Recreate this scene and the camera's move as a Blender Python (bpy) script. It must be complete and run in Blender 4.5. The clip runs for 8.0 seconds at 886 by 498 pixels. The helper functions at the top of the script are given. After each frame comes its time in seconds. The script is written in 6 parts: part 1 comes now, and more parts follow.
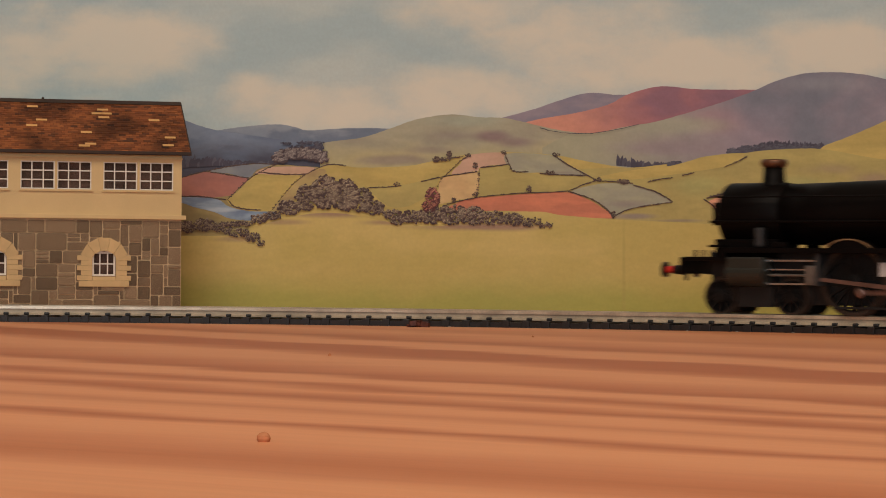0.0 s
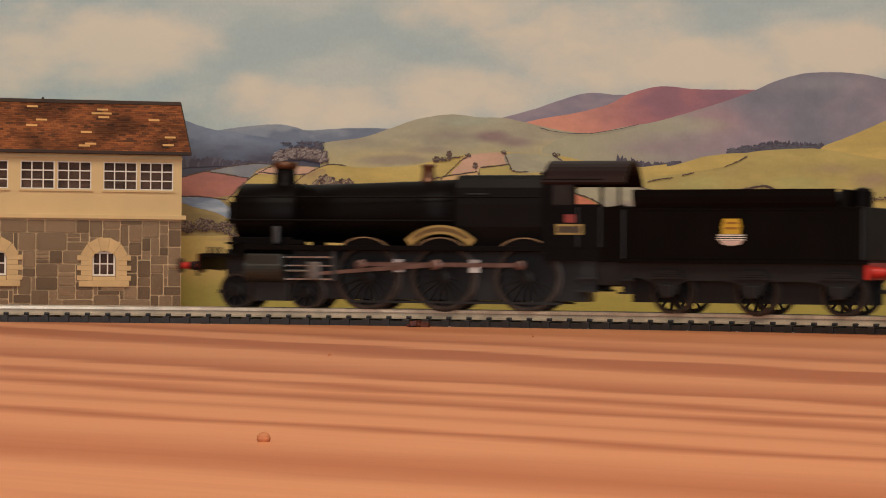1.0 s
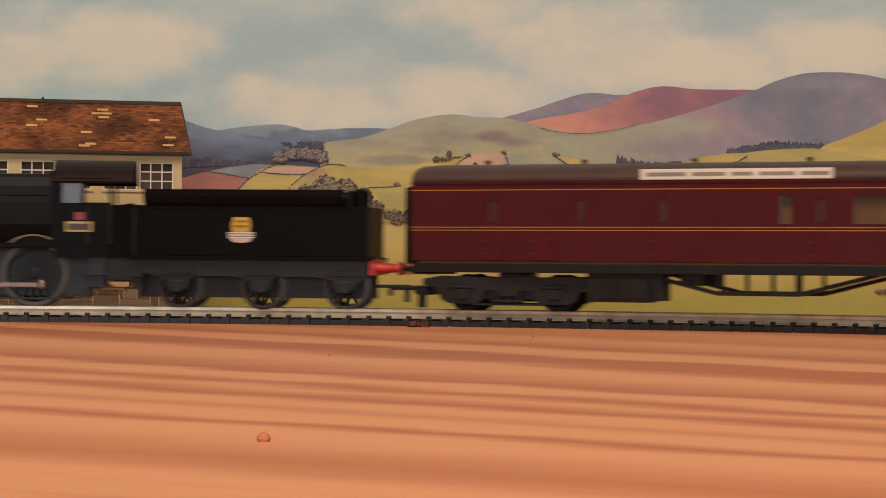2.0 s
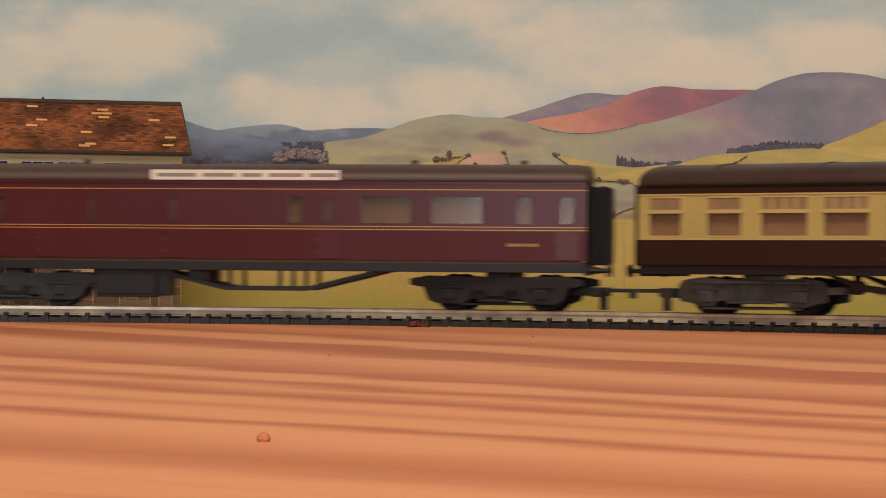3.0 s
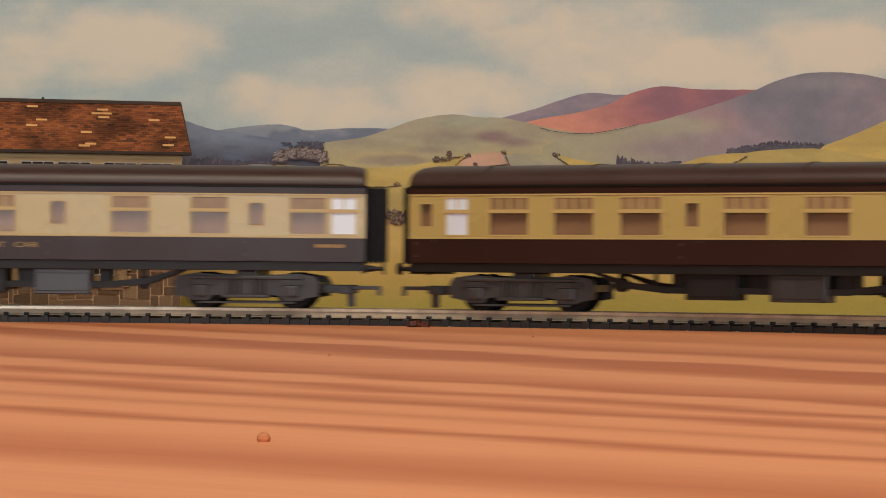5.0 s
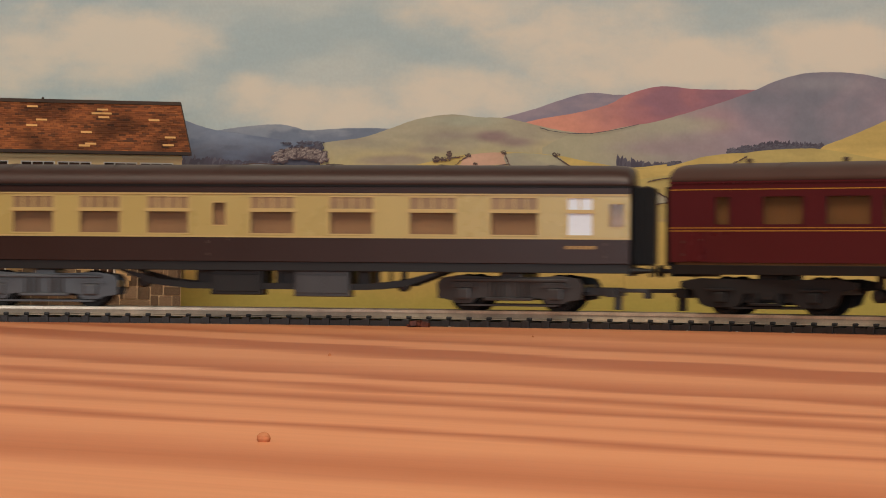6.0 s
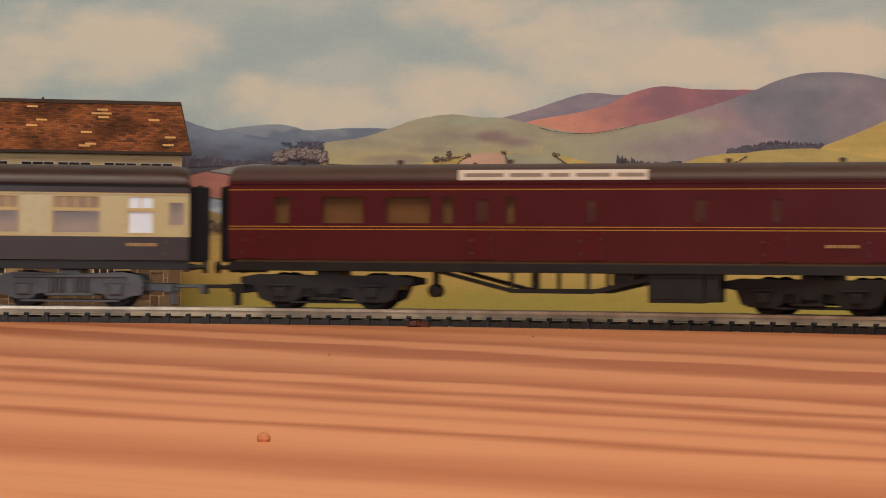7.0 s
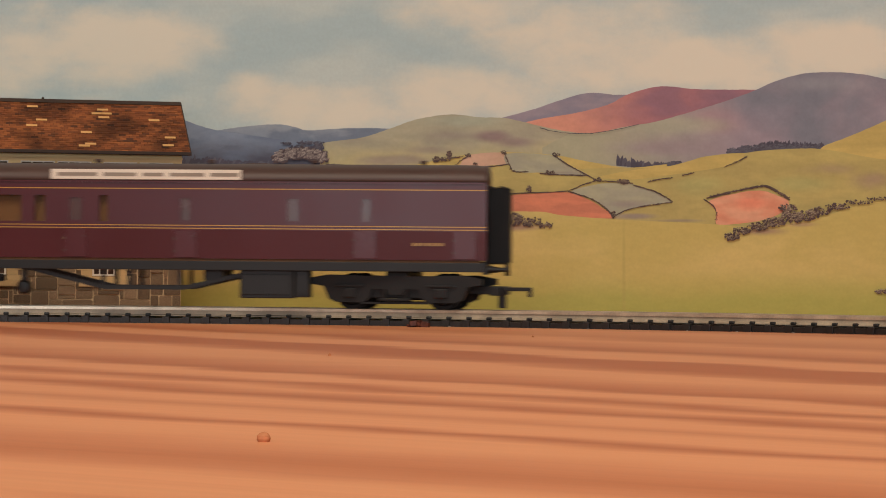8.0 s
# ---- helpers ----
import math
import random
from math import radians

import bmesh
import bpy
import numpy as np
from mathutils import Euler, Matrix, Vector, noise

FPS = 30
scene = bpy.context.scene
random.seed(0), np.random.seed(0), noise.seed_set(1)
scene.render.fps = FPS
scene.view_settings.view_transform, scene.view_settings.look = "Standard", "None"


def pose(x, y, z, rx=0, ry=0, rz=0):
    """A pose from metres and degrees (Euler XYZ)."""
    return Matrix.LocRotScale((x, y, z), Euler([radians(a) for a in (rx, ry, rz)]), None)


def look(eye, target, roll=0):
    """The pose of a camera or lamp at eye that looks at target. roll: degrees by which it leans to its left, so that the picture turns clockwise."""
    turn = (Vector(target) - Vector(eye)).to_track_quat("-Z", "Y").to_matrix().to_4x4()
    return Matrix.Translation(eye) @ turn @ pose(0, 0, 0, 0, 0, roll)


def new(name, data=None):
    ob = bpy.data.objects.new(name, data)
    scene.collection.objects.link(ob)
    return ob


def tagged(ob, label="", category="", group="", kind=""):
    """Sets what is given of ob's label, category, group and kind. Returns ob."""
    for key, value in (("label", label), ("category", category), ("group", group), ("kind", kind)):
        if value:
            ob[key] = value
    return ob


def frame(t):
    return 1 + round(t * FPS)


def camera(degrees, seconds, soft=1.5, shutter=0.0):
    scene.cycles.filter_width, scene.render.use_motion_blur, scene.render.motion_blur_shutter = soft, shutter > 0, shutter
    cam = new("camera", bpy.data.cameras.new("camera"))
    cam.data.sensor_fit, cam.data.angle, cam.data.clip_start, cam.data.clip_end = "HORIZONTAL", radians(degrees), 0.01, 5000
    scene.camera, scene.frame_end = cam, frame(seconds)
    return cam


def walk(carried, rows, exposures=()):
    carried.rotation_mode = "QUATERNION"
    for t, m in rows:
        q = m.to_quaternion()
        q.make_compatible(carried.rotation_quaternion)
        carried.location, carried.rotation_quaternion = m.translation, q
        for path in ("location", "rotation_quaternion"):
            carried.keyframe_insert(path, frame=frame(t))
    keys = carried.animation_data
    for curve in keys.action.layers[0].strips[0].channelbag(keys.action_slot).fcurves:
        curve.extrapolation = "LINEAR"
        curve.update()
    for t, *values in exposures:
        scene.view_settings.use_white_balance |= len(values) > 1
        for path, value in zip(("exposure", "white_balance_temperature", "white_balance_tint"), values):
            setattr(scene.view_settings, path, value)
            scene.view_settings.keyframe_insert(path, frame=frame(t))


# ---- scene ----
cam = camera(19.0, 8.0, soft=0.95, shutter=0.42)
EYE = pose(0, 0, 0.02193, 90.36, 0, 0) @ pose(0, 0, 0, 0, 0, 0.478)
walk(cam, [(0.0, EYE), (8.0, EYE)], exposures=[(0.0, -0.37), (0.5, -0.28), (1.0, -0.12), (1.5, -0.04), (3.5, -0.05), (4.5, -0.09), (8.0, -0.12)])

# ---- light ----
world = bpy.data.worlds.new("room_air")
scene.world = world
world.use_nodes = True
world.node_tree.nodes["Background"].inputs[0].default_value = (0.75, 0.82, 0.9, 1)
world.node_tree.nodes["Background"].inputs[1].default_value = 0.3


def area_lamp(name, m, wide, high, watts, colour):
    data = bpy.data.lights.new(name, "AREA")
    data.shape, data.size, data.size_y, data.energy, data.color = "RECTANGLE", wide, high, watts, colour
    ob = new(name, data)
    ob.matrix_world = m
    return ob


area_lamp("window_daylight", look((-0.13, -2.17, 0.5), (-0.13, 0.0, 0.45)), 1.26, 1.1, 20.5, (0.88, 0.94, 1.0))
area_lamp("ceiling_lamp_light", look((-0.12, -0.15, 1.58), (-0.1, 0.25, 0.0)), 1.4, 1.4, 43.5, (1.0, 0.872, 0.712))

# ---- materials ----
MATS = {}


def srgb(r, g, b):
    f = lambda c: ((c / 255 + 0.055) / 1.055) ** 2.4 if c > 10 else c / 255 / 12.92
    return (f(r), f(g), f(b))


def mat(name, colour, rough=0.5, metal=0.0, vary=0.12, scale=60.0, bump=0.0, fine=900.0, coat=0.0, second=None, emit=0.0, spec=0.5, objvary=0.0):
    """Base colour broken up at two scales (blotches and grain), with a little relief."""
    if name in MATS:
        return MATS[name]
    m = bpy.data.materials.new(name)
    MATS[name] = m
    m.use_nodes = True
    nt = m.node_tree
    b = nt.nodes["Principled BSDF"]
    L = nt.links.new
    tc = nt.nodes.new("ShaderNodeTexCoord")
    n1, n2 = nt.nodes.new("ShaderNodeTexNoise"), nt.nodes.new("ShaderNodeTexNoise")
    n1.inputs["Scale"].default_value, n1.inputs["Detail"].default_value = scale, 5
    n2.inputs["Scale"].default_value, n2.inputs["Detail"].default_value = fine, 3
    for n in (n1, n2):
        L(tc.outputs["Object"], n.inputs["Vector"])
    mix = nt.nodes.new("ShaderNodeMix")
    mix.data_type = "RGBA"
    dark = tuple(c * (1 - vary) for c in colour)
    other = second or tuple(min(1, c * (1 + vary)) for c in colour)
    mix.inputs[6].default_value, mix.inputs[7].default_value = (*dark, 1), (*other, 1)
    ramp = nt.nodes.new("ShaderNodeValToRGB")
    ramp.color_ramp.elements[0].position, ramp.color_ramp.elements[1].position = 0.32, 0.68
    L(n1.outputs["Fac"], ramp.inputs[0])
    L(ramp.outputs[0], mix.inputs[0])
    mul = nt.nodes.new("ShaderNodeMix")
    mul.data_type, mul.blend_type = "RGBA", "MULTIPLY"
    mul.inputs[0].default_value = 1.0
    mr = nt.nodes.new("ShaderNodeMapRange")
    mr.inputs[3].default_value, mr.inputs[4].default_value = 1 - vary, 1 + vary * 0.6
    L(n2.outputs["Fac"], mr.inputs[0])
    out = mr.outputs[0]
    if objvary:
        oi = nt.nodes.new("ShaderNodeObjectInfo")
        r2 = nt.nodes.new("ShaderNodeMapRange")
        r2.inputs[3].default_value, r2.inputs[4].default_value = 1 - objvary, 1 + objvary
        L(oi.outputs["Random"], r2.inputs[0])
        mm = nt.nodes.new("ShaderNodeMath")
        mm.operation = "MULTIPLY"
        L(out, mm.inputs[0])
        L(r2.outputs[0], mm.inputs[1])
        out = mm.outputs[0]
    L(mix.outputs[2], mul.inputs[6])
    L(out, mul.inputs[7])
    L(mul.outputs[2], b.inputs["Base Color"])
    b.inputs["Metallic"].default_value = metal
    b.inputs["Coat Weight"].default_value = coat
    b.inputs["Specular IOR Level"].default_value = spec
    rr = nt.nodes.new("ShaderNodeMapRange")
    rr.inputs[3].default_value, rr.inputs[4].default_value = max(0.03, rough - 0.08), min(1, rough + 0.1)
    L(n1.outputs["Fac"], rr.inputs[0])
    L(rr.outputs[0], b.inputs["Roughness"])
    if bump:
        bp = nt.nodes.new("ShaderNodeBump")
        bp.inputs["Strength"].default_value, bp.inputs["Distance"].default_value = bump, 0.0004
        L(n2.outputs["Fac"], bp.inputs["Height"])
        L(bp.outputs[0], b.inputs["Normal"])
    if emit:
        b.inputs["Emission Color"].default_value = (*colour, 1)
        b.inputs["Emission Strength"].default_value = emit
    return m


def glass_mat(name, ior, rough=0.04):
    m = bpy.data.materials.new(name)
    m.use_nodes = True
    nt = m.node_tree
    nt.nodes.remove(nt.nodes["Principled BSDF"])
    gl, tr, mx = nt.nodes.new("ShaderNodeBsdfGlossy"), nt.nodes.new("ShaderNodeBsdfTransparent"), nt.nodes.new("ShaderNodeMixShader")
    fr = nt.nodes.new("ShaderNodeFresnel")
    fr.inputs[0].default_value = ior
    gl.inputs["Roughness"].default_value = rough
    tr.inputs[0].default_value = (0.88, 0.86, 0.82, 1)
    nt.links.new(fr.outputs[0], mx.inputs[0])
    nt.links.new(tr.outputs[0], mx.inputs[1])
    nt.links.new(gl.outputs[0], mx.inputs[2])
    nt.links.new(mx.outputs[0], nt.nodes["Material Output"].inputs[0])
    return m


def wood_mat():
    """Plain-sawn pine: broad wavering growth bands along the boards, fine fibre, a few stains."""
    m = bpy.data.materials.new("pine_table")
    m.use_nodes = True
    nt = m.node_tree
    b = nt.nodes["Principled BSDF"]
    L = nt.links.new
    tc = nt.nodes.new("ShaderNodeTexCoord")
    turn = nt.nodes.new("ShaderNodeMapping")
    turn.inputs["Rotation"].default_value = (0, 0, radians(36))
    L(tc.outputs["Object"], turn.inputs["Vector"])
    mp = nt.nodes.new("ShaderNodeMapping")
    mp.inputs["Scale"].default_value, mp.inputs["Location"].default_value = (0.8, 5.0, 1.0), (5.3, 1.7, 0)
    L(turn.outputs[0], mp.inputs["Vector"])
    warp = nt.nodes.new("ShaderNodeTexNoise")
    warp.inputs["Scale"].default_value, warp.inputs["Detail"].default_value, warp.inputs["Roughness"].default_value = 1.5, 4, 0.5
    L(mp.outputs[0], warp.inputs["Vector"])
    sy = nt.nodes.new("ShaderNodeSeparateXYZ")
    L(turn.outputs[0], sy.inputs[0])
    lines = nt.nodes.new("ShaderNodeMath")
    lines.operation = "MULTIPLY"
    lines.inputs[1].default_value = 18.0
    L(sy.outputs["Y"], lines.inputs[0])
    sway = nt.nodes.new("ShaderNodeMath")
    sway.operation = "MULTIPLY_ADD"
    sway.inputs[1].default_value = 6.0
    L(warp.outputs["Fac"], sway.inputs[0])
    L(lines.outputs[0], sway.inputs[2])
    wave = nt.nodes.new("ShaderNodeMath")
    wave.operation = "FRACT"
    L(sway.outputs[0], wave.inputs[0])
    ramp = nt.nodes.new("ShaderNodeValToRGB")
    e = ramp.color_ramp.elements
    e[0].position, e[0].color = 0.0, (*srgb(222, 151, 105), 1)
    e[1].position, e[1].color = 1.0, (*srgb(222, 151, 105), 1)
    for p, c in ((0.3, (224, 154, 108)), (0.46, (212, 138, 94)), (0.64, (184, 106, 67)), (0.8, (204, 128, 86))):
        x = e.new(p)
        x.color = (*srgb(*c), 1)
    L(wave.outputs[0], ramp.inputs[0])
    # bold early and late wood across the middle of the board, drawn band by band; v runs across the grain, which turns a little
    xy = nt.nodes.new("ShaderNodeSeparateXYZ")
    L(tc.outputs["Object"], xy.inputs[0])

    def calc(op, a, b, c=None):
        q = nt.nodes.new("ShaderNodeMath")
        q.operation = op
        for i, val in enumerate((a, b, c)):
            if val is None:
                continue
            if isinstance(val, (int, float)):
                q.inputs[i].default_value = val
            else:
                L(val, q.inputs[i])
        return q.outputs[0]

    def remap(val, a, b, c, d):
        q = nt.nodes.new("ShaderNodeMapRange")
        for i, w in enumerate((a, b, c, d)):
            q.inputs[1 + i].default_value = w
        L(val, q.inputs[0])
        return q.outputs[0]
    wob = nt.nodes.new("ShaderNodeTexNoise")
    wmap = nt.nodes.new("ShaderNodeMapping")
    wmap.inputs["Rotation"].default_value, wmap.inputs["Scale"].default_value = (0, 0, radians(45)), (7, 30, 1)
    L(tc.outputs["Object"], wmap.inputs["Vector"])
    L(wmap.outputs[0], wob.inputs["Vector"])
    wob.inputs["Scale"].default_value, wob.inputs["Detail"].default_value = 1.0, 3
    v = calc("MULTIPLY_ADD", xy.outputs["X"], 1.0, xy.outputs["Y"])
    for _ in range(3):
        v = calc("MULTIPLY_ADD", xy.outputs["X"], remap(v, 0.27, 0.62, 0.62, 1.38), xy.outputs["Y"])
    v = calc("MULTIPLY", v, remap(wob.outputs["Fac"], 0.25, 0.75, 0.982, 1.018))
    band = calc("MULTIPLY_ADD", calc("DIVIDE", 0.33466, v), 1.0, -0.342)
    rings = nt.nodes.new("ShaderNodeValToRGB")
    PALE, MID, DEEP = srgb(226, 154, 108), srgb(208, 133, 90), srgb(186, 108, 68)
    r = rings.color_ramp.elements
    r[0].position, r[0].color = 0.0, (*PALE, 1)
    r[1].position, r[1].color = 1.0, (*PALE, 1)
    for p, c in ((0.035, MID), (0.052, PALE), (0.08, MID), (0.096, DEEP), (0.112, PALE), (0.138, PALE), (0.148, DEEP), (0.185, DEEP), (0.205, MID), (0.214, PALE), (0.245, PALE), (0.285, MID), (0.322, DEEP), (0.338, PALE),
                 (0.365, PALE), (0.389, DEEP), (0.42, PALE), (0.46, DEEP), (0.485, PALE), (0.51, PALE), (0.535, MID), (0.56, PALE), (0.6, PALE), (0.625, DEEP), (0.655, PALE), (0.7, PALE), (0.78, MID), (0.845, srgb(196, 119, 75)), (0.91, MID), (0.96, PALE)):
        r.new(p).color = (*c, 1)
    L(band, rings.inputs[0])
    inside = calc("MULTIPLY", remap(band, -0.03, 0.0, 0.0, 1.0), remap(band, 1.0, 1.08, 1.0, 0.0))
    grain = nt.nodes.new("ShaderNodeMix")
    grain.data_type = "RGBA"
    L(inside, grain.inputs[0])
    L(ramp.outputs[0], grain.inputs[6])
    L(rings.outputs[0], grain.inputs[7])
    fmap = nt.nodes.new("ShaderNodeMapping")
    fmap.inputs["Scale"].default_value = (12, 420, 60)
    L(turn.outputs[0], fmap.inputs["Vector"])
    fib = nt.nodes.new("ShaderNodeTexNoise")
    fib.inputs["Scale"].default_value, fib.inputs["Detail"].default_value = 1.0, 4
    L(fmap.outputs[0], fib.inputs["Vector"])
    fr = nt.nodes.new("ShaderNodeMapRange")
    fr.inputs[3].default_value, fr.inputs[4].default_value = 0.92, 1.06
    L(fib.outputs["Fac"], fr.inputs[0])
    big = nt.nodes.new("ShaderNodeTexNoise")
    big.inputs["Scale"].default_value, big.inputs["Detail"].default_value = 5.0, 4
    L(tc.outputs["Object"], big.inputs["Vector"])
    br = nt.nodes.new("ShaderNodeMapRange")
    br.inputs[3].default_value, br.inputs[4].default_value = 0.9, 1.08
    L(big.outputs["Fac"], br.inputs[0])
    mm = nt.nodes.new("ShaderNodeMath")
    mm.operation = "MULTIPLY"
    L(fr.outputs[0], mm.inputs[0])
    L(br.outputs[0], mm.inputs[1])
    mul = nt.nodes.new("ShaderNodeMix")
    mul.data_type, mul.blend_type = "RGBA", "MULTIPLY"
    mul.inputs[0].default_value = 1.0
    L(grain.outputs[2], mul.inputs[6])
    L(mm.outputs[0], mul.inputs[7])
    L(mul.outputs[2], b.inputs["Base Color"])
    b.inputs["Roughness"].default_value = 0.55
    b.inputs["Specular IOR Level"].default_value = 0.3
    bp = nt.nodes.new("ShaderNodeBump")
    bp.inputs["Strength"].default_value, bp.inputs["Distance"].default_value = 0.15, 0.0003
    L(fib.outputs["Fac"], bp.inputs["Height"])
    L(bp.outputs[0], b.inputs["Normal"])
    return m


GLASS = glass_mat("thin_glass", 1.3, 0.05)
BRIGHT_GLASS = glass_mat("shiny_flush_glazing", 1.95, 0.12)
PINE = wood_mat()
WALL = mat("plain_wall_paint", (0.36, 0.3, 0.24), 0.9, vary=0.05, scale=3, fine=80)
# unseen ceiling, coloured to cut bounce and redden reflections on roofs and boiler
CEIL = mat("ceiling_red_brown", (0.42, 0.22, 0.15), 0.9, vary=0.03, scale=3, fine=80)
CARPET = mat("carpet", (0.16, 0.12, 0.1), 0.95, vary=0.2, scale=20, fine=300)
SLEEPER = mat("sleeper_plastic", (0.013, 0.0105, 0.0095), 0.42, vary=0.35, scale=300, fine=2500, bump=0.3)
RAIL = mat("nickel_rail", (0.74, 0.65, 0.5), 0.34, metal=0.7, vary=0.2, scale=120, fine=1500)
MAROON = mat("maroon_paint", srgb(78, 25, 32), 0.3, vary=0.06, scale=40, fine=1500, spec=0.4)
MAROON_DOOR = mat("maroon_door_paint", srgb(82, 27, 32), 0.28, vary=0.05, scale=40, fine=1500, spec=0.32)
CREAM = mat("cream_paint", srgb(185, 166, 100), 0.28, vary=0.05, scale=40, fine=1200, spec=0.75)
CHOCOLATE = mat("chocolate_paint", srgb(49, 28, 22), 0.35, vary=0.08, scale=40, fine=1200, spec=0.36)
ROOF_DARK = mat("roof_brown_grey", srgb(64, 45, 39), 0.42, vary=0.1, scale=50, fine=1200)
ROOF_MID = mat("roof_umber_grey", srgb(78, 57, 50), 0.5, vary=0.08, scale=50, fine=1200)
GOLD = mat("gold_lining", srgb(190, 140, 58), 0.35, metal=0.2, vary=0.06, scale=80)
BLACK = mat("black_plastic", (0.009, 0.008, 0.008), 0.5, vary=0.25, scale=80, fine=1500, spec=0.2)
# black paint, tinted faintly red in place of the boiler top's warm sheen
LOCO_BLACK = mat("satin_black_paint", (0.004, 0.0027, 0.0024), 0.46, vary=0.18, scale=60, fine=1500, spec=0.08)
UNDER = mat("underframe_black", (0.0075, 0.0072, 0.0075), 0.5, vary=0.25, scale=120, fine=1500, spec=0.45)
BOGIE_GREY = mat("bogie_dark_grey", (0.028, 0.028, 0.03), 0.38, vary=0.25, scale=120, fine=1500, spec=0.8)
WHEEL = mat("wheel_black", (0.0065, 0.006, 0.006), 0.45, vary=0.25, scale=200, spec=0.25)
TYRE = mat("steel_tyre", (0.07, 0.055, 0.045), 0.38, metal=0.7, vary=0.25, scale=200)
STEEL = mat("bright_steel", (0.55, 0.53, 0.5), 0.25, metal=0.9, vary=0.15, scale=200)
ROD = mat("rod_brown_steel", (0.21, 0.125, 0.1), 0.33, metal=0.6, vary=0.2, scale=200)
RED = mat("buffer_beam_red", srgb(196, 46, 34), 0.4, vary=0.08, scale=120)
INTERIOR = mat("interior_brown_plastic", srgb(172, 132, 98), 0.6, vary=0.1, scale=90)
INTERIOR_TAN = mat("interior_tan_plastic", srgb(126, 86, 48), 0.6, vary=0.12, scale=90)
# white obscured panes; the bluish tint paints in reflected daylight
FROSTED = mat("frosted_white_with_daylight_tint", srgb(226, 238, 252), 0.2, vary=0.04, scale=90)
WHITE = mat("white_print", srgb(232, 222, 206), 0.55, vary=0.05, scale=90)
GREY_INK = mat("grey_ink", srgb(150, 138, 124), 0.6, vary=0.08, scale=90)
WINFRAME = mat("cream_window_frame", srgb(196, 172, 112), 0.4, vary=0.05, scale=90)
YELLOW = mat("brass_yellow", srgb(172, 145, 84), 0.4, metal=0.3, vary=0.1, scale=90)
COPPER = mat("copper_cap", srgb(112, 78, 58), 0.35, metal=0.6, vary=0.15, scale=90)

# ---- mesh helpers, all lengths in millimetres ----
K = 0.001


def done(bm, name, material, parent=None, label="", smooth=False):
    bmesh.ops.recalc_face_normals(bm, faces=bm.faces)
    me = bpy.data.meshes.new(name)
    bm.to_mesh(me)
    bm.free()
    me.materials.append(material)
    if smooth:
        for p in me.polygons:
            p.use_smooth = True
    ob = new(name, me)
    if parent:
        ob.parent = parent
    if label:
        tagged(ob, label=label)
    return ob


def part(name, bm, material, parent, label="", smooth=False):
    return done(bm, name, material, parent, label, smooth)


def share(ob, parent, m):
    """One more piece on the same mesh, at the pose m under parent."""
    o = ob.copy()
    scene.collection.objects.link(o)
    o.parent = parent
    o.matrix_basis = m
    return o


def empty(name, m=None):
    e = new(name)
    e.empty_display_size = 0.02
    if m:
        e.matrix_basis = m
    return e


def box(bm, x0, x1, y0, y1, z0, z1, bevel=0.0, m=None):
    vs = [bm.verts.new((x * K, y * K, z * K)) for x in (x0, x1) for y in (y0, y1) for z in (z0, z1)]
    fs = [bm.faces.new([vs[i] for i in q]) for q in ((0, 1, 3, 2), (4, 6, 7, 5), (0, 4, 5, 1), (2, 3, 7, 6), (0, 2, 6, 4), (1, 5, 7, 3))]
    if m:
        bmesh.ops.transform(bm, matrix=m, verts=vs)
    if bevel:
        es = list({e for f in fs for e in f.edges})
        bmesh.ops.bevel(bm, geom=es, offset=bevel * K, segments=2, affect="EDGES", profile=0.6)
    return bm


def boxes(*rows, bevel=0.0):
    bm = bmesh.new()
    for r in rows:
        box(bm, *r, bevel=bevel)
    return bm


def lathe(bm, prof, origin, axis="x", seg=32, a0=0.0, a1=360.0, caps=True):
    """Turn a profile of (along, radius) about an axis through origin."""
    full = abs(a1 - a0) > 359
    n = seg if full else seg + 1
    rings = []
    for u, r in prof:
        ring = []
        for i in range(n):
            a = radians(a0 + (a1 - a0) * i / seg)
            c, s = r * math.cos(a), r * math.sin(a)
            v = {"x": (u, c, s), "y": (c, u, s), "z": (c, s, u)}[axis]
            ring.append(bm.verts.new([(v[k] + origin[k]) * K for k in range(3)]))
        rings.append(ring)
    for A, B in zip(rings, rings[1:]):
        for i in range(n if full else n - 1):
            j = (i + 1) % n
            bm.faces.new((A[i], A[j], B[j], B[i]))
    if caps:
        for R_ in (rings[0], rings[-1]):
            if len(R_) > 2:
                bm.faces.new(R_)
    return bm


def prism(bm, poly, a, b, plane="xz"):
    """Extrude a polygon given in a plane from a to b along the third axis."""
    put = {"xz": lambda p, q: (p[0], q, p[1]), "yz": lambda p, q: (q, p[0], p[1]), "xy": lambda p, q: (p[0], p[1], q)}[plane]
    A = [bm.verts.new([c * K for c in put(p, a)]) for p in poly]
    B = [bm.verts.new([c * K for c in put(p, b)]) for p in poly]
    n = len(poly)
    bm.faces.new(A)
    bm.faces.new(B)
    for i in range(n):
        bm.faces.new((A[i], A[(i + 1) % n], B[(i + 1) % n], B[i]))
    return bm


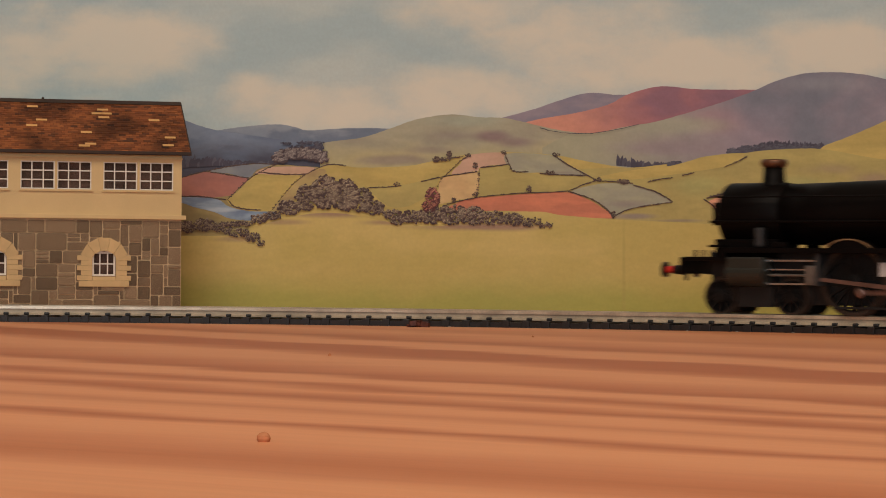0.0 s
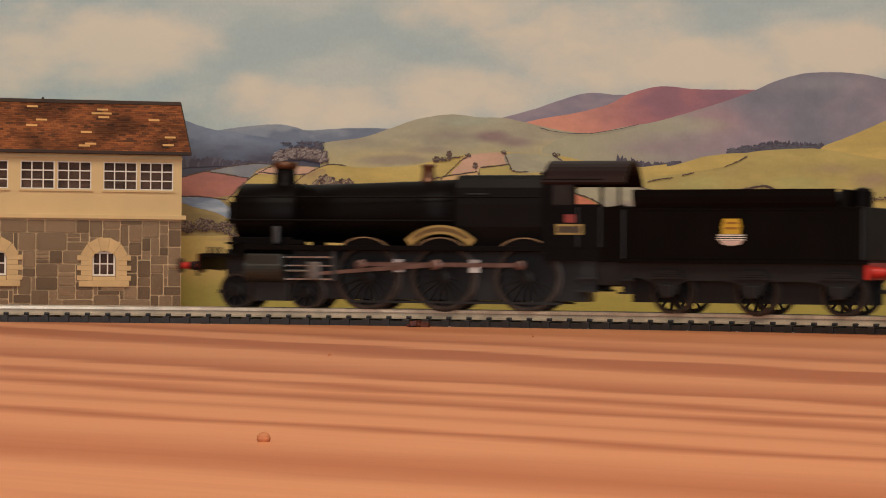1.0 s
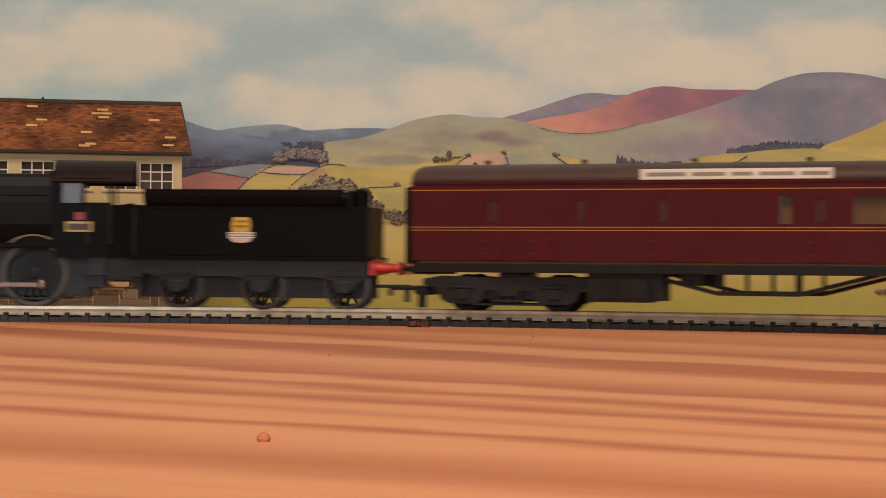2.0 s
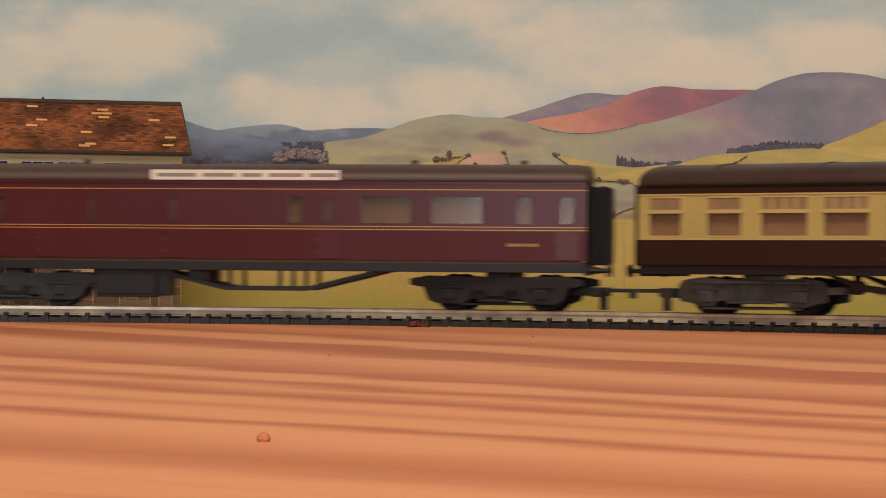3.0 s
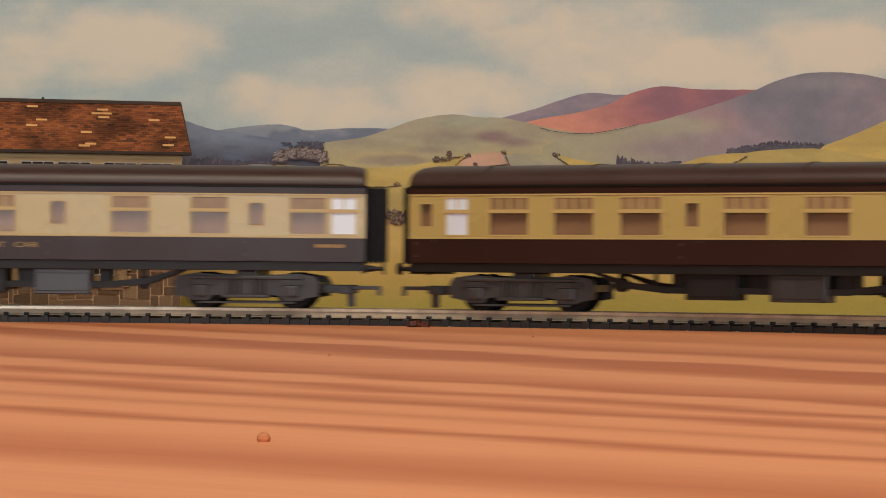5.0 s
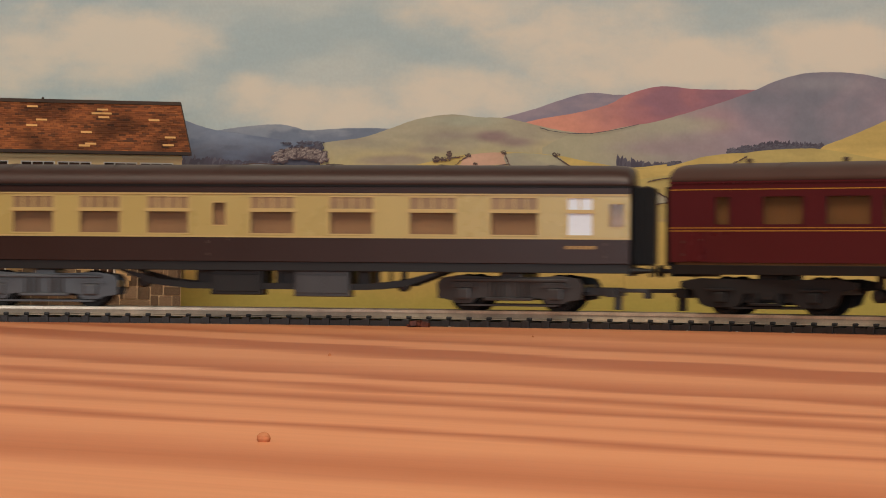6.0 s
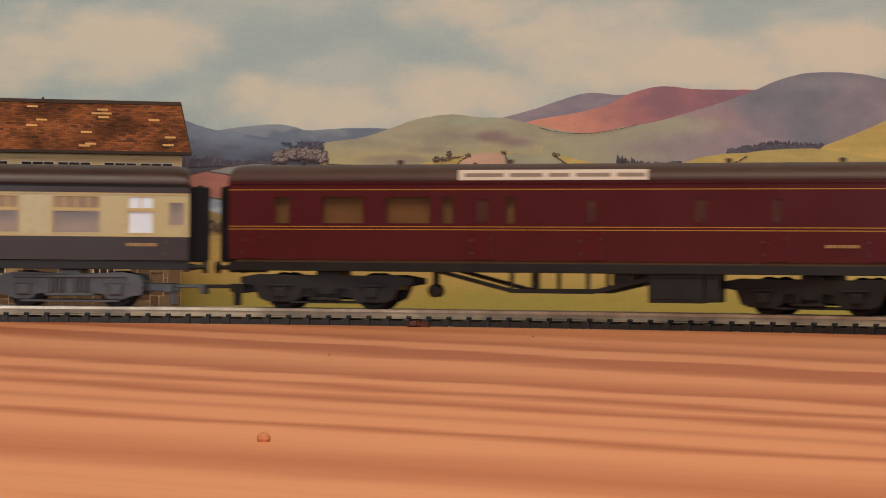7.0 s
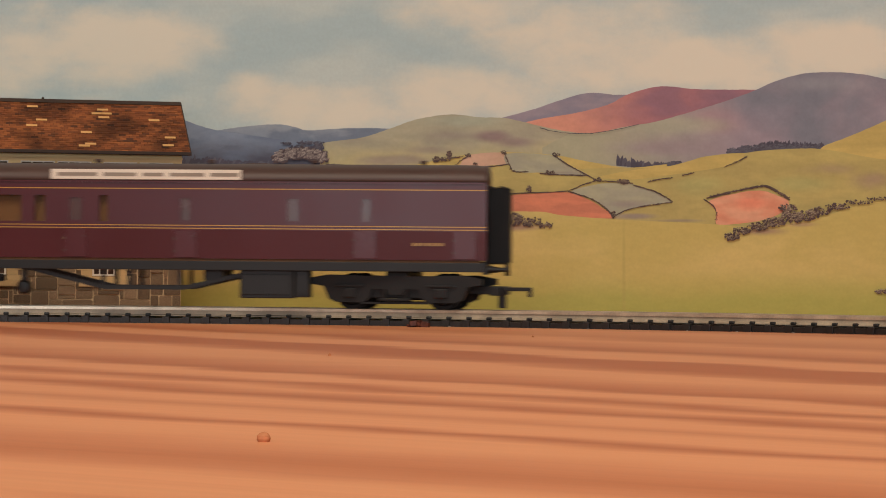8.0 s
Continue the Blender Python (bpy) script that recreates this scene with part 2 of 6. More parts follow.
def text_mesh(body, high, wide=None):
    cu = bpy.data.curves.new("lettering", "FONT")
    cu.body, cu.size, cu.extrude, cu.align_x = body, high / 0.7 * K, 0.00004, "CENTER"
    ob = bpy.data.objects.new("lettering", cu)
    scene.collection.objects.link(ob)
    bpy.context.view_layer.update()
    me = bpy.data.meshes.new_from_object(ob.evaluated_get(bpy.context.evaluated_depsgraph_get()))
    bpy.data.objects.remove(ob)
    xs = [v.co.x for v in me.vertices]
    sx = (wide * K / (max(xs) - min(xs))) if wide else 1.0
    for v in me.vertices:
        v.co = Vector((v.co.x * sx, -v.co.z, v.co.y))
    return me


# ---- the line of the track ----
RADIUS, APEX = 571.5, (-147.2, 984.25)
BENDS = (-420.0, 600.0)  # straight beyond these arc positions
CENTRE = (APEX[0], APEX[1] - RADIUS)
TRAVEL = [(0.0, 651.0), (0.5, 560.3), (1.0, 468.3), (1.5, 375.3), (2.0, 281.5), (2.5, 187.7), (3.0, 93.6), (3.5, 0.0), (4.0, -93.2), (4.5, -183.3),
          (5.0, -275.0), (5.5, -366.3), (6.0, -456.5), (6.5, -542.3), (7.0, -623.7), (7.5, -700.5), (8.0, -780.0)]


def travel(t):
    """How far the train still has to run to its place at 3.5 s, along the rails."""
    ts, ds = [r[0] for r in TRAVEL], [r[1] for r in TRAVEL]
    i = min(max(int(t / 0.5), 0), len(ts) - 2)
    sl = lambda k: (ds[min(k + 1, len(ds) - 1)] - ds[max(k - 1, 0)]) / (ts[min(k + 1, len(ds) - 1)] - ts[max(k - 1, 0)])
    u, h = (t - ts[i]) / 0.5, 0.5
    return ((2 * u ** 3 - 3 * u * u + 1) * ds[i] + (u ** 3 - 2 * u * u + u) * h * sl(i)
            + (3 * u * u - 2 * u ** 3) * ds[i + 1] + (u ** 3 - u * u) * h * sl(i + 1))


def on_track(arc, base=0.0, side=0.0):
    """Pose on the curve at an arc position, for a vehicle whose pivots stand base apart."""
    mid = min(max(arc, BENDS[0]), BENDS[1])
    if mid != arc:
        return on_track(mid, 0, side) @ pose((arc - mid) * K, 0, 0)
    a = arc / RADIUS
    r = math.sqrt(RADIUS ** 2 - (base / 2) ** 2) + side
    return pose((CENTRE[0] + r * math.sin(a)) * K, (CENTRE[1] + r * math.cos(a)) * K, 0, 0, 0, -math.degrees(a))


# ---- the room ----
def room():
    for nm, b in (("floor", (-2200, 2200, -2300, 1700, -800, -750)), ):
        tagged(done(boxes(b), nm, CARPET), "dark carpeted floor of the room", "floor", kind="structure")
    tagged(done(boxes((-2200, 2200, -2300, 1700, 1650, 1700)), "ceiling", CEIL), "unseen ceiling, reddish brown to warm the reflections on the train", "ceiling", kind="structure")
    tagged(done(boxes((-2200, 2200, 1600, 1700, -750, 1650)), "wall_north", WALL), "plain buff painted wall", "wall", kind="structure")
    tagged(done(boxes((-2300, -2200, -2300, 1700, -750, 1650)), "wall_west", WALL), "plain buff painted wall", "wall", kind="structure")
    tagged(done(boxes((2200, 2300, -2300, 1700, -750, 1650)), "wall_east", WALL), "plain buff painted wall", "wall", kind="structure")
    s = boxes((-2200, -780, -2300, -2200, -750, 1650), (520, 2200, -2300, -2200, -750, 1650),
              (-780, 520, -2300, -2200, -750, -70), (-780, 520, -2300, -2200, 1070, 1650))
    tagged(done(s, "wall_south", WALL), "plain buff wall with a window opening", "wall", kind="structure")


def table():
    t = tagged(empty("pine_table"), "orange-brown varnished pine table with bold grain", "table")
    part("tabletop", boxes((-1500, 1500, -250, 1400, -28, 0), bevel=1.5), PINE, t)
    for x in (-1430, 1430):
        for y in (-190, 1340):
            part("leg", boxes((x - 30, x + 30, y - 30, y + 30, -750, -28), bevel=2), PINE, t)


def track():
    t = tagged(empty("model_track"), "curved model railway track with black sleepers and steel rails", "railway track")
    # chairs stand proud on each sleeper beside both rails
    bm = boxes((-1.35, 1.35, -15, 15, 0.0, 2.5), bevel=0.15)
    for y in (-8.25, 8.25):
        box(bm, -0.95, 0.95, y - 2.2, y - 0.6, 2.5, 3.6, bevel=0.42)
        box(bm, -1.0, 1.0, y + 0.6, y + 2.1, 2.5, 3.5, bevel=0.3)
    first = part("sleeper", bm, SLEEPER, t)
    pitch, n = 7.62, 0
    for k in range(-54, 78):
        m = on_track(k * pitch + 1.6)
        if n == 0:
            first.matrix_basis = m
        else:
            share(first, t, m)
        n += 1
    far = bmesh.new()
    for k in (*range(-175, -54), *range(78, 225)):
        box(far, -1.35, 1.35, -15, 15, 0.0, 2.5, m=on_track(k * pitch + 1.6))
    tagged(part("sleepers_beyond", far, SLEEPER, t), kind="stuff")
    # webbing strips between sleeper ends
    for y in (-12.6, 12.6):
        bm = bmesh.new()
        arc_strip(bm, y - 1.2, y + 1.2, 0.0, 1.9, -1300, 1680)
        part("webbing", bm, SLEEPER, t)
    for y in (-8.25, 8.25):
        bm = bmesh.new()
        half = [(1.2, 2.6), (1.2, 2.95), (0.3, 3.25), (0.22, 4.8)]
        arc_profile(bm, [(y + a, z) for a, z in half] + [(y - a, z) for a, z in reversed(half)], -1300, 1680)
        rail = part("rail", bm, mat("dull_rail_web", (0.48, 0.39, 0.28), 0.5, metal=0.25, vary=0.2, scale=120, fine=1500), t, "dull tan rail web and foot")
        head = [(0.72, 4.8), (0.72, 5.82), (0.5, 6.0)]
        bm = bmesh.new()
        arc_profile(bm, [(y + a, z) for a, z in head] + [(y - a, z) for a, z in reversed(head)], -1300, 1680)
        part("rail_head", bm, RAIL, rail, "nickel silver rail head with worn shiny top")


def arc_strip(bm, r0, r1, z0, z1, a0, a1):
    arc_profile(bm, [(r0, z0), (r1, z0), (r1, z1), (r0, z1)], a0, a1)


def arc_profile(bm, prof, a0, a1, step=10):
    """Sweep a cross-section of (across, up) along the line of the track."""
    prev, a, n = None, a0, len(prof)
    while a <= a1:
        m = on_track(a)
        ring = [bm.verts.new(m @ Vector((0, r * K, z * K))) for r, z in prof]
        if prev:
            for i in range(n):
                j = (i + 1) % n
                bm.faces.new((prev[i], prev[j], ring[j], ring[i]))
        else:
            bm.faces.new(ring)
        prev = ring
        a += step
    bm.faces.new(prev)


room()
table()
track()

# ---- coaches ----
MOVERS = []   # (vehicle, arc place at 3.5 s, pivot base)
WHEELS = []   # (wheelset, its place under the parent, radius)


VENT = mat("obscured_vent_glass", srgb(150, 124, 90), 0.35, vary=0.12, scale=200)
LETTER_GOLD = mat("pale_gold_lettering", srgb(176, 146, 86), 0.5, vary=0.1, scale=300)
DULL_GOLD = mat("worn_gold_transfer", srgb(168, 134, 78), 0.5, vary=0.2, scale=400)
OBSCURED = mat("obscured_tan_glass", srgb(78, 46, 40), 0.25, vary=0.15, scale=150, spec=0.6)


def panel(bm, x0, x1, z0, z1, y0, y1, holes):
    """A wall with rectangular openings cut through it."""
    xs = sorted({x0, x1, *[min(max(v, x0), x1) for h in holes for v in h[:2]]})
    zs = sorted({z0, z1, *[min(max(v, z0), z1) for h in holes for v in h[2:4]]})
    for c, d in zip(zs, zs[1:]):
        run = None
        for a, b in zip(xs, xs[1:]):
            mx, mz = (a + b) / 2, (c + d) / 2
            solid = not any(h[0] < mx < h[1] and h[2] < mz < h[3] for h in holes)
            if solid:
                run = (run[0], b) if run else (a, b)
            if run and (not solid or b == xs[-1]):
                box(bm, run[0], run[1], y0, y1, c, d)
                run = None
    return bm


def roof_shape(bm, half, length, z0, crown, end=0.72, seg=16, dome=6.0):
    """A barrel roof with tighter curves at the eaves and domed ends."""
    prof = []
    for i in range(seg + 1):
        a = math.pi * i / seg
        c, s = math.cos(a), math.sin(a)
        prof.append((-half * math.copysign(abs(c) ** 0.72, c), s ** 0.8 if s > 1e-6 else 0.0))
    rings = []
    for x, k in ((-length / 2, end), (-length / 2 + dome * 0.3, (1 + end) / 2), (-length / 2 + dome, 0.97), (-length / 2 + dome * 2, 1.0),
                 (length / 2 - dome * 2, 1.0), (length / 2 - dome, 0.97), (length / 2 - dome * 0.3, (1 + end) / 2), (length / 2, end)):
        rings.append([bm.verts.new((x * K, y * K, (z0 + (crown - z0) * h * k) * K)) for y, h in prof])
    for A, B in zip(rings, rings[1:]):
        for i in range(seg):
            bm.faces.new((A[i], A[i + 1], B[i + 1], B[i]))
        bm.faces.new((A[-1], A[0], B[0], B[-1]))
    bm.faces.new(rings[0])
    bm.faces.new(rings[-1])
    return bm


def wheelset(parent, x, r, y=0.0, label=""):
    """An axle with two flanged wheels, spinning about its own axis."""
    bm = bmesh.new()
    for sgn in (-1, 1):
        pr = [(sgn * 9.8, r * 0.25), (sgn * 9.6, r * 0.72), (sgn * 9.9, r * 0.8), (sgn * 9.9, r), (sgn * 7.9, r), (sgn * 7.7, r + 0.7), (sgn * 7.0, r + 0.7), (sgn * 6.9, r * 0.8), (sgn * 7.2, r * 0.3)]
        lathe(bm, pr, (0, 0, 0), "y", 24)
        for i in range(6):
            a = radians(60 * i)
            box(bm, -0.5, 0.5, min(sgn * 9.5, sgn * 9.9), max(sgn * 9.5, sgn * 9.9), r * 0.2, r * 0.75, m=Matrix.Rotation(a, 4, "Y"))
    lathe(bm, [(-10.5, 0.9), (10.5, 0.9)], (0, 0, 0), "y", 10)
    w = part("wheelset", bm, WHEEL, parent, label)
    WHEELS.append((w, (x, y, r + 6.0), r))
    return w


def bogie(coach, x, style):
    """One four-wheeled truck with its side frames, springs, axleboxes and bolster."""
    bm = bmesh.new()
    for sgn in (-1, 1):
        ya, yb = sorted((sgn * 11.6, sgn * 13.6))
        yc, yd = sorted((sgn * 13.2, sgn * 15.0))
        if style == "cast":
            poly = [(-27, 15.5), (-25.5, 17.6), (-19, 18.6), (-8, 18.0), (8, 18.0), (19, 18.6), (25.5, 17.6), (27, 15.5), (26.6, 10.4), (22, 9.6), (20, 8.6), (14, 8.6), (12.6, 10.4),
                    (7, 11.0), (6, 10.2), (-6, 10.2), (-7, 11.0), (-12.6, 10.4), (-14, 8.6), (-20, 8.6), (-22, 9.6), (-26.6, 10.4)]
            prism(bm, poly, ya, yb)
            box(bm, -21, 21, yc, yd, 16.4, 17.6, bevel=0.3)
            for ax in (-17, 17):
                box(bm, ax - 2.6, ax + 2.6, yc, yd, 10.0, 14.2, bevel=0.6)
                for k in range(3):
                    box(bm, ax - 5.2 + k * 0.8, ax + 5.2 - k * 0.8, yc, yd, 14.4 + k * 0.6, 14.9 + k * 0.6)
            for ax in (-6, -3, 3, 6):
                lathe(bm, [(11.0, 1.1), (16.2, 1.1)], (ax, sgn * 14.0, 0), "z", 10)
            box(bm, -9, 9, yc, yd, 9.6, 10.8, bevel=0.3)
            box(bm, -18, 18, ya, yb, 7.6, 8.3)
        else:
            poly = [(-32, 15.0), (-32, 17.2), (-25, 18.4), (-10, 18.0), (10, 18.0), (25, 18.4), (32, 17.2), (32, 15.0), (27, 14.2), (25, 9.6), (22, 8.4), (12, 8.4), (9.5, 10.2), (8.6, 13.2), (3.4, 13.2),
                    (2.6, 11.2), (-2.6, 11.2), (-3.4, 13.2), (-8.6, 13.2), (-9.5, 10.2), (-12, 8.4), (-22, 8.4), (-25, 9.6), (-27, 14.2)]
            prism(bm, poly, ya, yb)
            for ax in (-17, 17):
                box(bm, ax - 2.2, ax + 2.2, yc, yd, 10.0, 13.6, bevel=0.5)
                box(bm, ax - 5.0, ax + 5.0, yc, yd, 14.0, 14.8, bevel=0.2)
            for ax in (-4, 4):
                lathe(bm, [(9.6, 0.9), (13.4, 0.9)], (ax, sgn * 13.6, 0), "z", 10)
            box(bm, -6, 6, yc, yd, 9.0, 10.0, bevel=0.2)
            box(bm, -10, 10, *sorted((sgn * 9, sgn * 11.6)), 10.0, 16.5, bevel=0.3)
            box(bm, -13, 13, ya, yb, 7.9, 8.6)
    box(bm, -4, 4, -12, 12, 13.0, 19.6, bevel=0.4)
    box(bm, -26, -24, -12, 12, 13.0, 15.5)
    box(bm, 24, 26, -12, 12, 13.0, 15.5)
    # coupling arm and hook towards the coach end
    out = 1 if x > 0 else -1
    for x0, x1, y0, y1, z0, z1 in ((25, 39, -2.6, 2.6, 11.6, 14.6), (33, 37, -5.5, 5.5, 11.2, 14.4), (35.4, 38, -1.3, 1.3, 6.6, 13.0), (37.5, 48.4, -4.2, -3.0, 12.9, 14.3), (46.8, 48.4, -4.2, -3.0, 10.8, 13.4)):
        a, b = sorted((out * x0, out * x1))
        box(bm, a, b, y0, y1, z0, z1, bevel=0.25)
    tr = part("bogie", bm, BOGIE_GREY if style == "cast" else UNDER, coach, "grey moulded four-wheel bogie" if style == "cast" else "black four-wheel bogie with leaf springs")
    tr.matrix_basis = pose(x * K, 0, 0, 0, 0, -math.degrees(math.asin(x / RADIUS)))
    for ax in (-17, 17):
        wheelset(tr, ax, 6.2)


def window(coach, x0, x1, z0, z1, kind, y=-17.5, frame_mat=None, glazing=None):
    """Glazing set behind the opening; vented ones carry a ledge and sliding top lights."""
    fm = frame_mat or WINFRAME
    if kind == "S":
        pane = part("obscured_window", boxes((x0, x1, y + 0.45, y + 0.75, z0, z1)), OBSCURED, coach, "tan obscured guard's window")
    elif kind == "W":
        pane = part("frosted_window", boxes((x0, x1, y + 0.35, y + 0.75, z0, z1)), FROSTED, coach, "white obscured lavatory window, tinted bluish for reflected daylight")
    else:
        pane = part("window_pane", boxes((x0, x1, y + 0.45, y + 0.75, z0, z1)), glazing if glazing and kind == "P" else GLASS, coach)
        pane.visible_shadow = False
    bm = bmesh.new()
    t, ya, yb = 0.45, y - 0.12, y + 0.5
    for r in ((x0 - 0.1, x1 + 0.1, z1 - t, z1 + 0.1), (x0 - 0.1, x1 + 0.1, z0 - 0.1, z0 + t * 0.8), (x0 - 0.1, x0 + t, z0 + t * 0.8, z1 - t), (x1 - t, x1 + 0.1, z0 + t * 0.8, z1 - t)):
        box(bm, r[0], r[1], ya, yb, r[2], r[3])
    if kind in "BW":
        zs = z0 + (z1 - z0) * 0.58
        box(bm, x0 - 0.7, x1 + 0.7, y - 0.35, yb, zs, zs + 1.3)
        n = 4 if x1 - x0 > 14.5 else (2 if kind == "W" else 1)
        for i in range(1, n):
            xm = x0 + (x1 - x0) * i / n
            box(bm, xm - 0.28, xm + 0.28, ya + 0.1, yb, zs + 1.3, z1 - t)
    part("window_frame", bm, fm, pane)
    if kind == "B":
        part("vent_light", boxes((x0 + t, x1 - t, y + 0.2, y + 0.4, zs + 1.3, z1 - t)), VENT, pane, "obscured sliding top light")
    return pane


def door_lines(coach, xs, half, z0, z1, material):
    """Doors stand a hair proud of the side, with hinges, a grab handle and a step."""
    for x in xs:
        d = part("door", boxes((x - 4.1, x + 4.1, -half - 0.12, -half + 1.0, z0, z1), bevel=0.1), material, coach)
        bm = bmesh.new()
        box(bm, x + 3.0, x + 3.5, -half - 0.75, -half - 0.1, z0 + 7.2, z0 + 7.8, bevel=0.1)
        for z in (z0 + 1.8, z0 + 6.2):
            box(bm, x - 4.4, x - 3.6, -half - 0.35, -half, z, z + 0.9)
        part("door_handle", bm, ROOF_MID, d)


def gangway(coach, x, sgn):
    """The folded corridor connection at a coach end."""
    bm = bmesh.new()
    for i in range(4):
        a, b = sorted((sgn * (abs(x) + i * 2.0), sgn * (abs(x) + i * 2.0 + 1.4)))
        w = 8.2 - 0.35 * (i % 2)
        box(bm, a, b, -w, w, 22.5, 51.0 - 0.5 * (i % 2), bevel=0.4)
        a2, b2 = sorted((sgn * (abs(x) + i * 2.0 + 1.2), sgn * (abs(x) + i * 2.0 + 2.1)))
        box(bm, a2, b2, -w + 1.2, w - 1.2, 23.2, 50.0)
    return part("gangway", bm, BLACK, coach, "black folded corridor connection")


def underframe(coach, length, style, gear):
    half = length / 2
    for r in ((-16.6, -14.6), (14.6, 16.6)):
        part("solebar", boxes((-half + 1.2, half - 1.2, *r, 19.6, 22.9), bevel=0.2), UNDER, coach)
    part("floor_pan", boxes((-half + 1.2, half - 1.2, -14.6, 14.6, 20.6, 22.9)), UNDER, coach)
    for x in (-half + 0.5, half - 0.5):
        part("headstock", boxes((x - 0.7, x + 0.7, -16.8, 16.8, 18.8, 23.0), bevel=0.2), UNDER, coach)
    for sgn in (-1, 1):
        for y in (-11.5, 11.5):
            bm = bmesh.new()
            prof = [(0, 1.3), (3.0, 1.1), (3.2, 0.8), (6.2, 0.8), (6.4, 2.3), (7.2, 2.3)]
            lathe(bm, [(sgn * (half + u), r) for u, r in prof], (0, y, 20.6), "x", 14)
            part("buffer", bm, UNDER, coach)
    for g in gear:
        kind, x0, x1, z0 = g
        if kind in ("box", "grey_box"):
            b = boxes((x0, x1, -14.5, -5.0, z0, 19.8), bevel=0.4)
            box(b, x0 + 1, x1 - 1, -14.9, -14.4, z0 + 1.2, 18.2, bevel=0.2)
            box(b, (x0 + x1) / 2 - 0.3, (x0 + x1) / 2 + 0.3, -15.1, -14.5, z0 + 1.2, 18.2)
            part("battery_box", b, UNDER if kind == "box" else BOGIE_GREY, coach, "" if kind == "box" else "dark grey battery box")
        elif kind == "truss":
            for y in (-12.5, 12.5):
                w = x1 - x0
                low = [(x0, 19.8), (x0 + w * 0.34, z0), (x0 + w * 0.68, z0), (x1, 19.0)]
                part("truss_rod", prism(bmesh.new(), low + [(x, z + 1.5) for x, z in reversed(low)], y - 0.6, y + 0.6), UNDER, coach)
                for u in (0.34, 0.45, 0.66):
                    xm = x0 + w * u
                    part("queen_post", boxes((xm - 0.7, xm + 0.7, y - 0.4, y + 0.4, z0 + 0.5, 20.0)), UNDER, coach)
                part("brake_cylinder", boxes((*sorted((x0 + w * 0.76, x0 + w * 0.84)), *sorted((y * 0.5, y)), 15.6, 20.0), bevel=0.5), UNDER, coach)
        elif kind == "band":
            b = boxes((x0, x1, -11.5, 4.0, z0, 20.7), bevel=0.3)
            part("gear_tray", b, UNDER, coach)
        elif kind == "drum":
            bm = bmesh.new()
            lathe(bm, [(-11.5, 0.4), (-11.3, 2.0), (-10.8, 2.4), (-6.2, 2.4), (-5.8, 2.0), (-5.6, 0.4)], ((x0 + x1) / 2, 0, z0 + 2.4), "y", 18)
            box(bm, (x0 + x1) / 2 - 0.8, (x0 + x1) / 2 + 0.8, -10, -7, z0 + 4, 20.4)
            part("dynamo", bm, UNDER, coach)
        elif kind == "angle":
            for y in (-12.5, 12.5):
                part("truss_angle", prism(bmesh.new(), [(x0, 19.8), (x0 + 3, 19.8), (x0 + 16, z0 + 3.6), (x0 + 29, z0 + 2.2), (x1 - 29, z0 + 2.2), (x1 - 16, z0 + 3.6), (x1 - 3, 19.8), (x1, 19.8), (x1 - 14, z0 + 1.5), (x1 - 28, z0), (x0 + 28, z0), (x0 + 14, z0 + 1.5)], y - 0.5, y + 0.5), UNDER, coach)
                for u in (0.2, 0.5, 0.8):
                    xm = x0 + (x1 - x0) * u
                    part("truss_post", boxes((xm - 0.6, xm + 0.6, y - 0.4, y + 0.4, z0 + 0.5, 20.0)), UNDER, coach)


def interior(coach, length, material, cuts):
    half = length / 2 - 2
    bm = boxes((-half, half, -14.9, -14.2, 22.6, 47.0), (-half, half, -15.8, 15.8, 22.5, 23.4))
    for x in cuts:
        box(bm, x - 0.5, x + 0.5, -16.2, 12, 23.4, 45.5)
    part("interior", bm, material, coach, "moulded brown plastic compartments")


def vents(coach, xs, z, y=-3.5):
    bm = bmesh.new()
    lathe(bm, [(-1.2, 0.7), (0.4, 0.7), (0.6, 1.25), (1.5, 1.25), (1.8, 0.5)], (0, 0, 0), "z", 12)
    first = None
    for x in xs:
        if first is None:
            first = part("roof_ventilator", bm, ROOF_MID, coach)
            first.matrix_basis = pose(x * K, y * K, z * K)
        else:
            share(first, coach, pose(x * K, y * K, z * K))


def ribs(coach, half, length, z0, crown, xs, material):
    """Thin joints across the roof."""
    bm = bmesh.new()
    for x in xs:
        prev = None
        for i in range(3, 14):
            a = math.pi * i / 16
            c, s = math.cos(a), math.sin(a)
            y, z = -half * math.copysign(abs(c) ** 0.72, c), z0 + (crown - z0) * s ** 0.8 + 0.12
            ring = [bm.verts.new(((x + d) * K, y * K, (z + e) * K)) for d, e in ((-0.25, -0.3), (0.25, -0.3), (0.25, 0), (-0.25, 0))]
            if prev:
                for k in range(4):
                    bm.faces.new((prev[k], prev[(k + 1) % 4], ring[(k + 1) % 4], ring[k]))
            prev = ring
    return part("roof_rib", bm, material, coach)


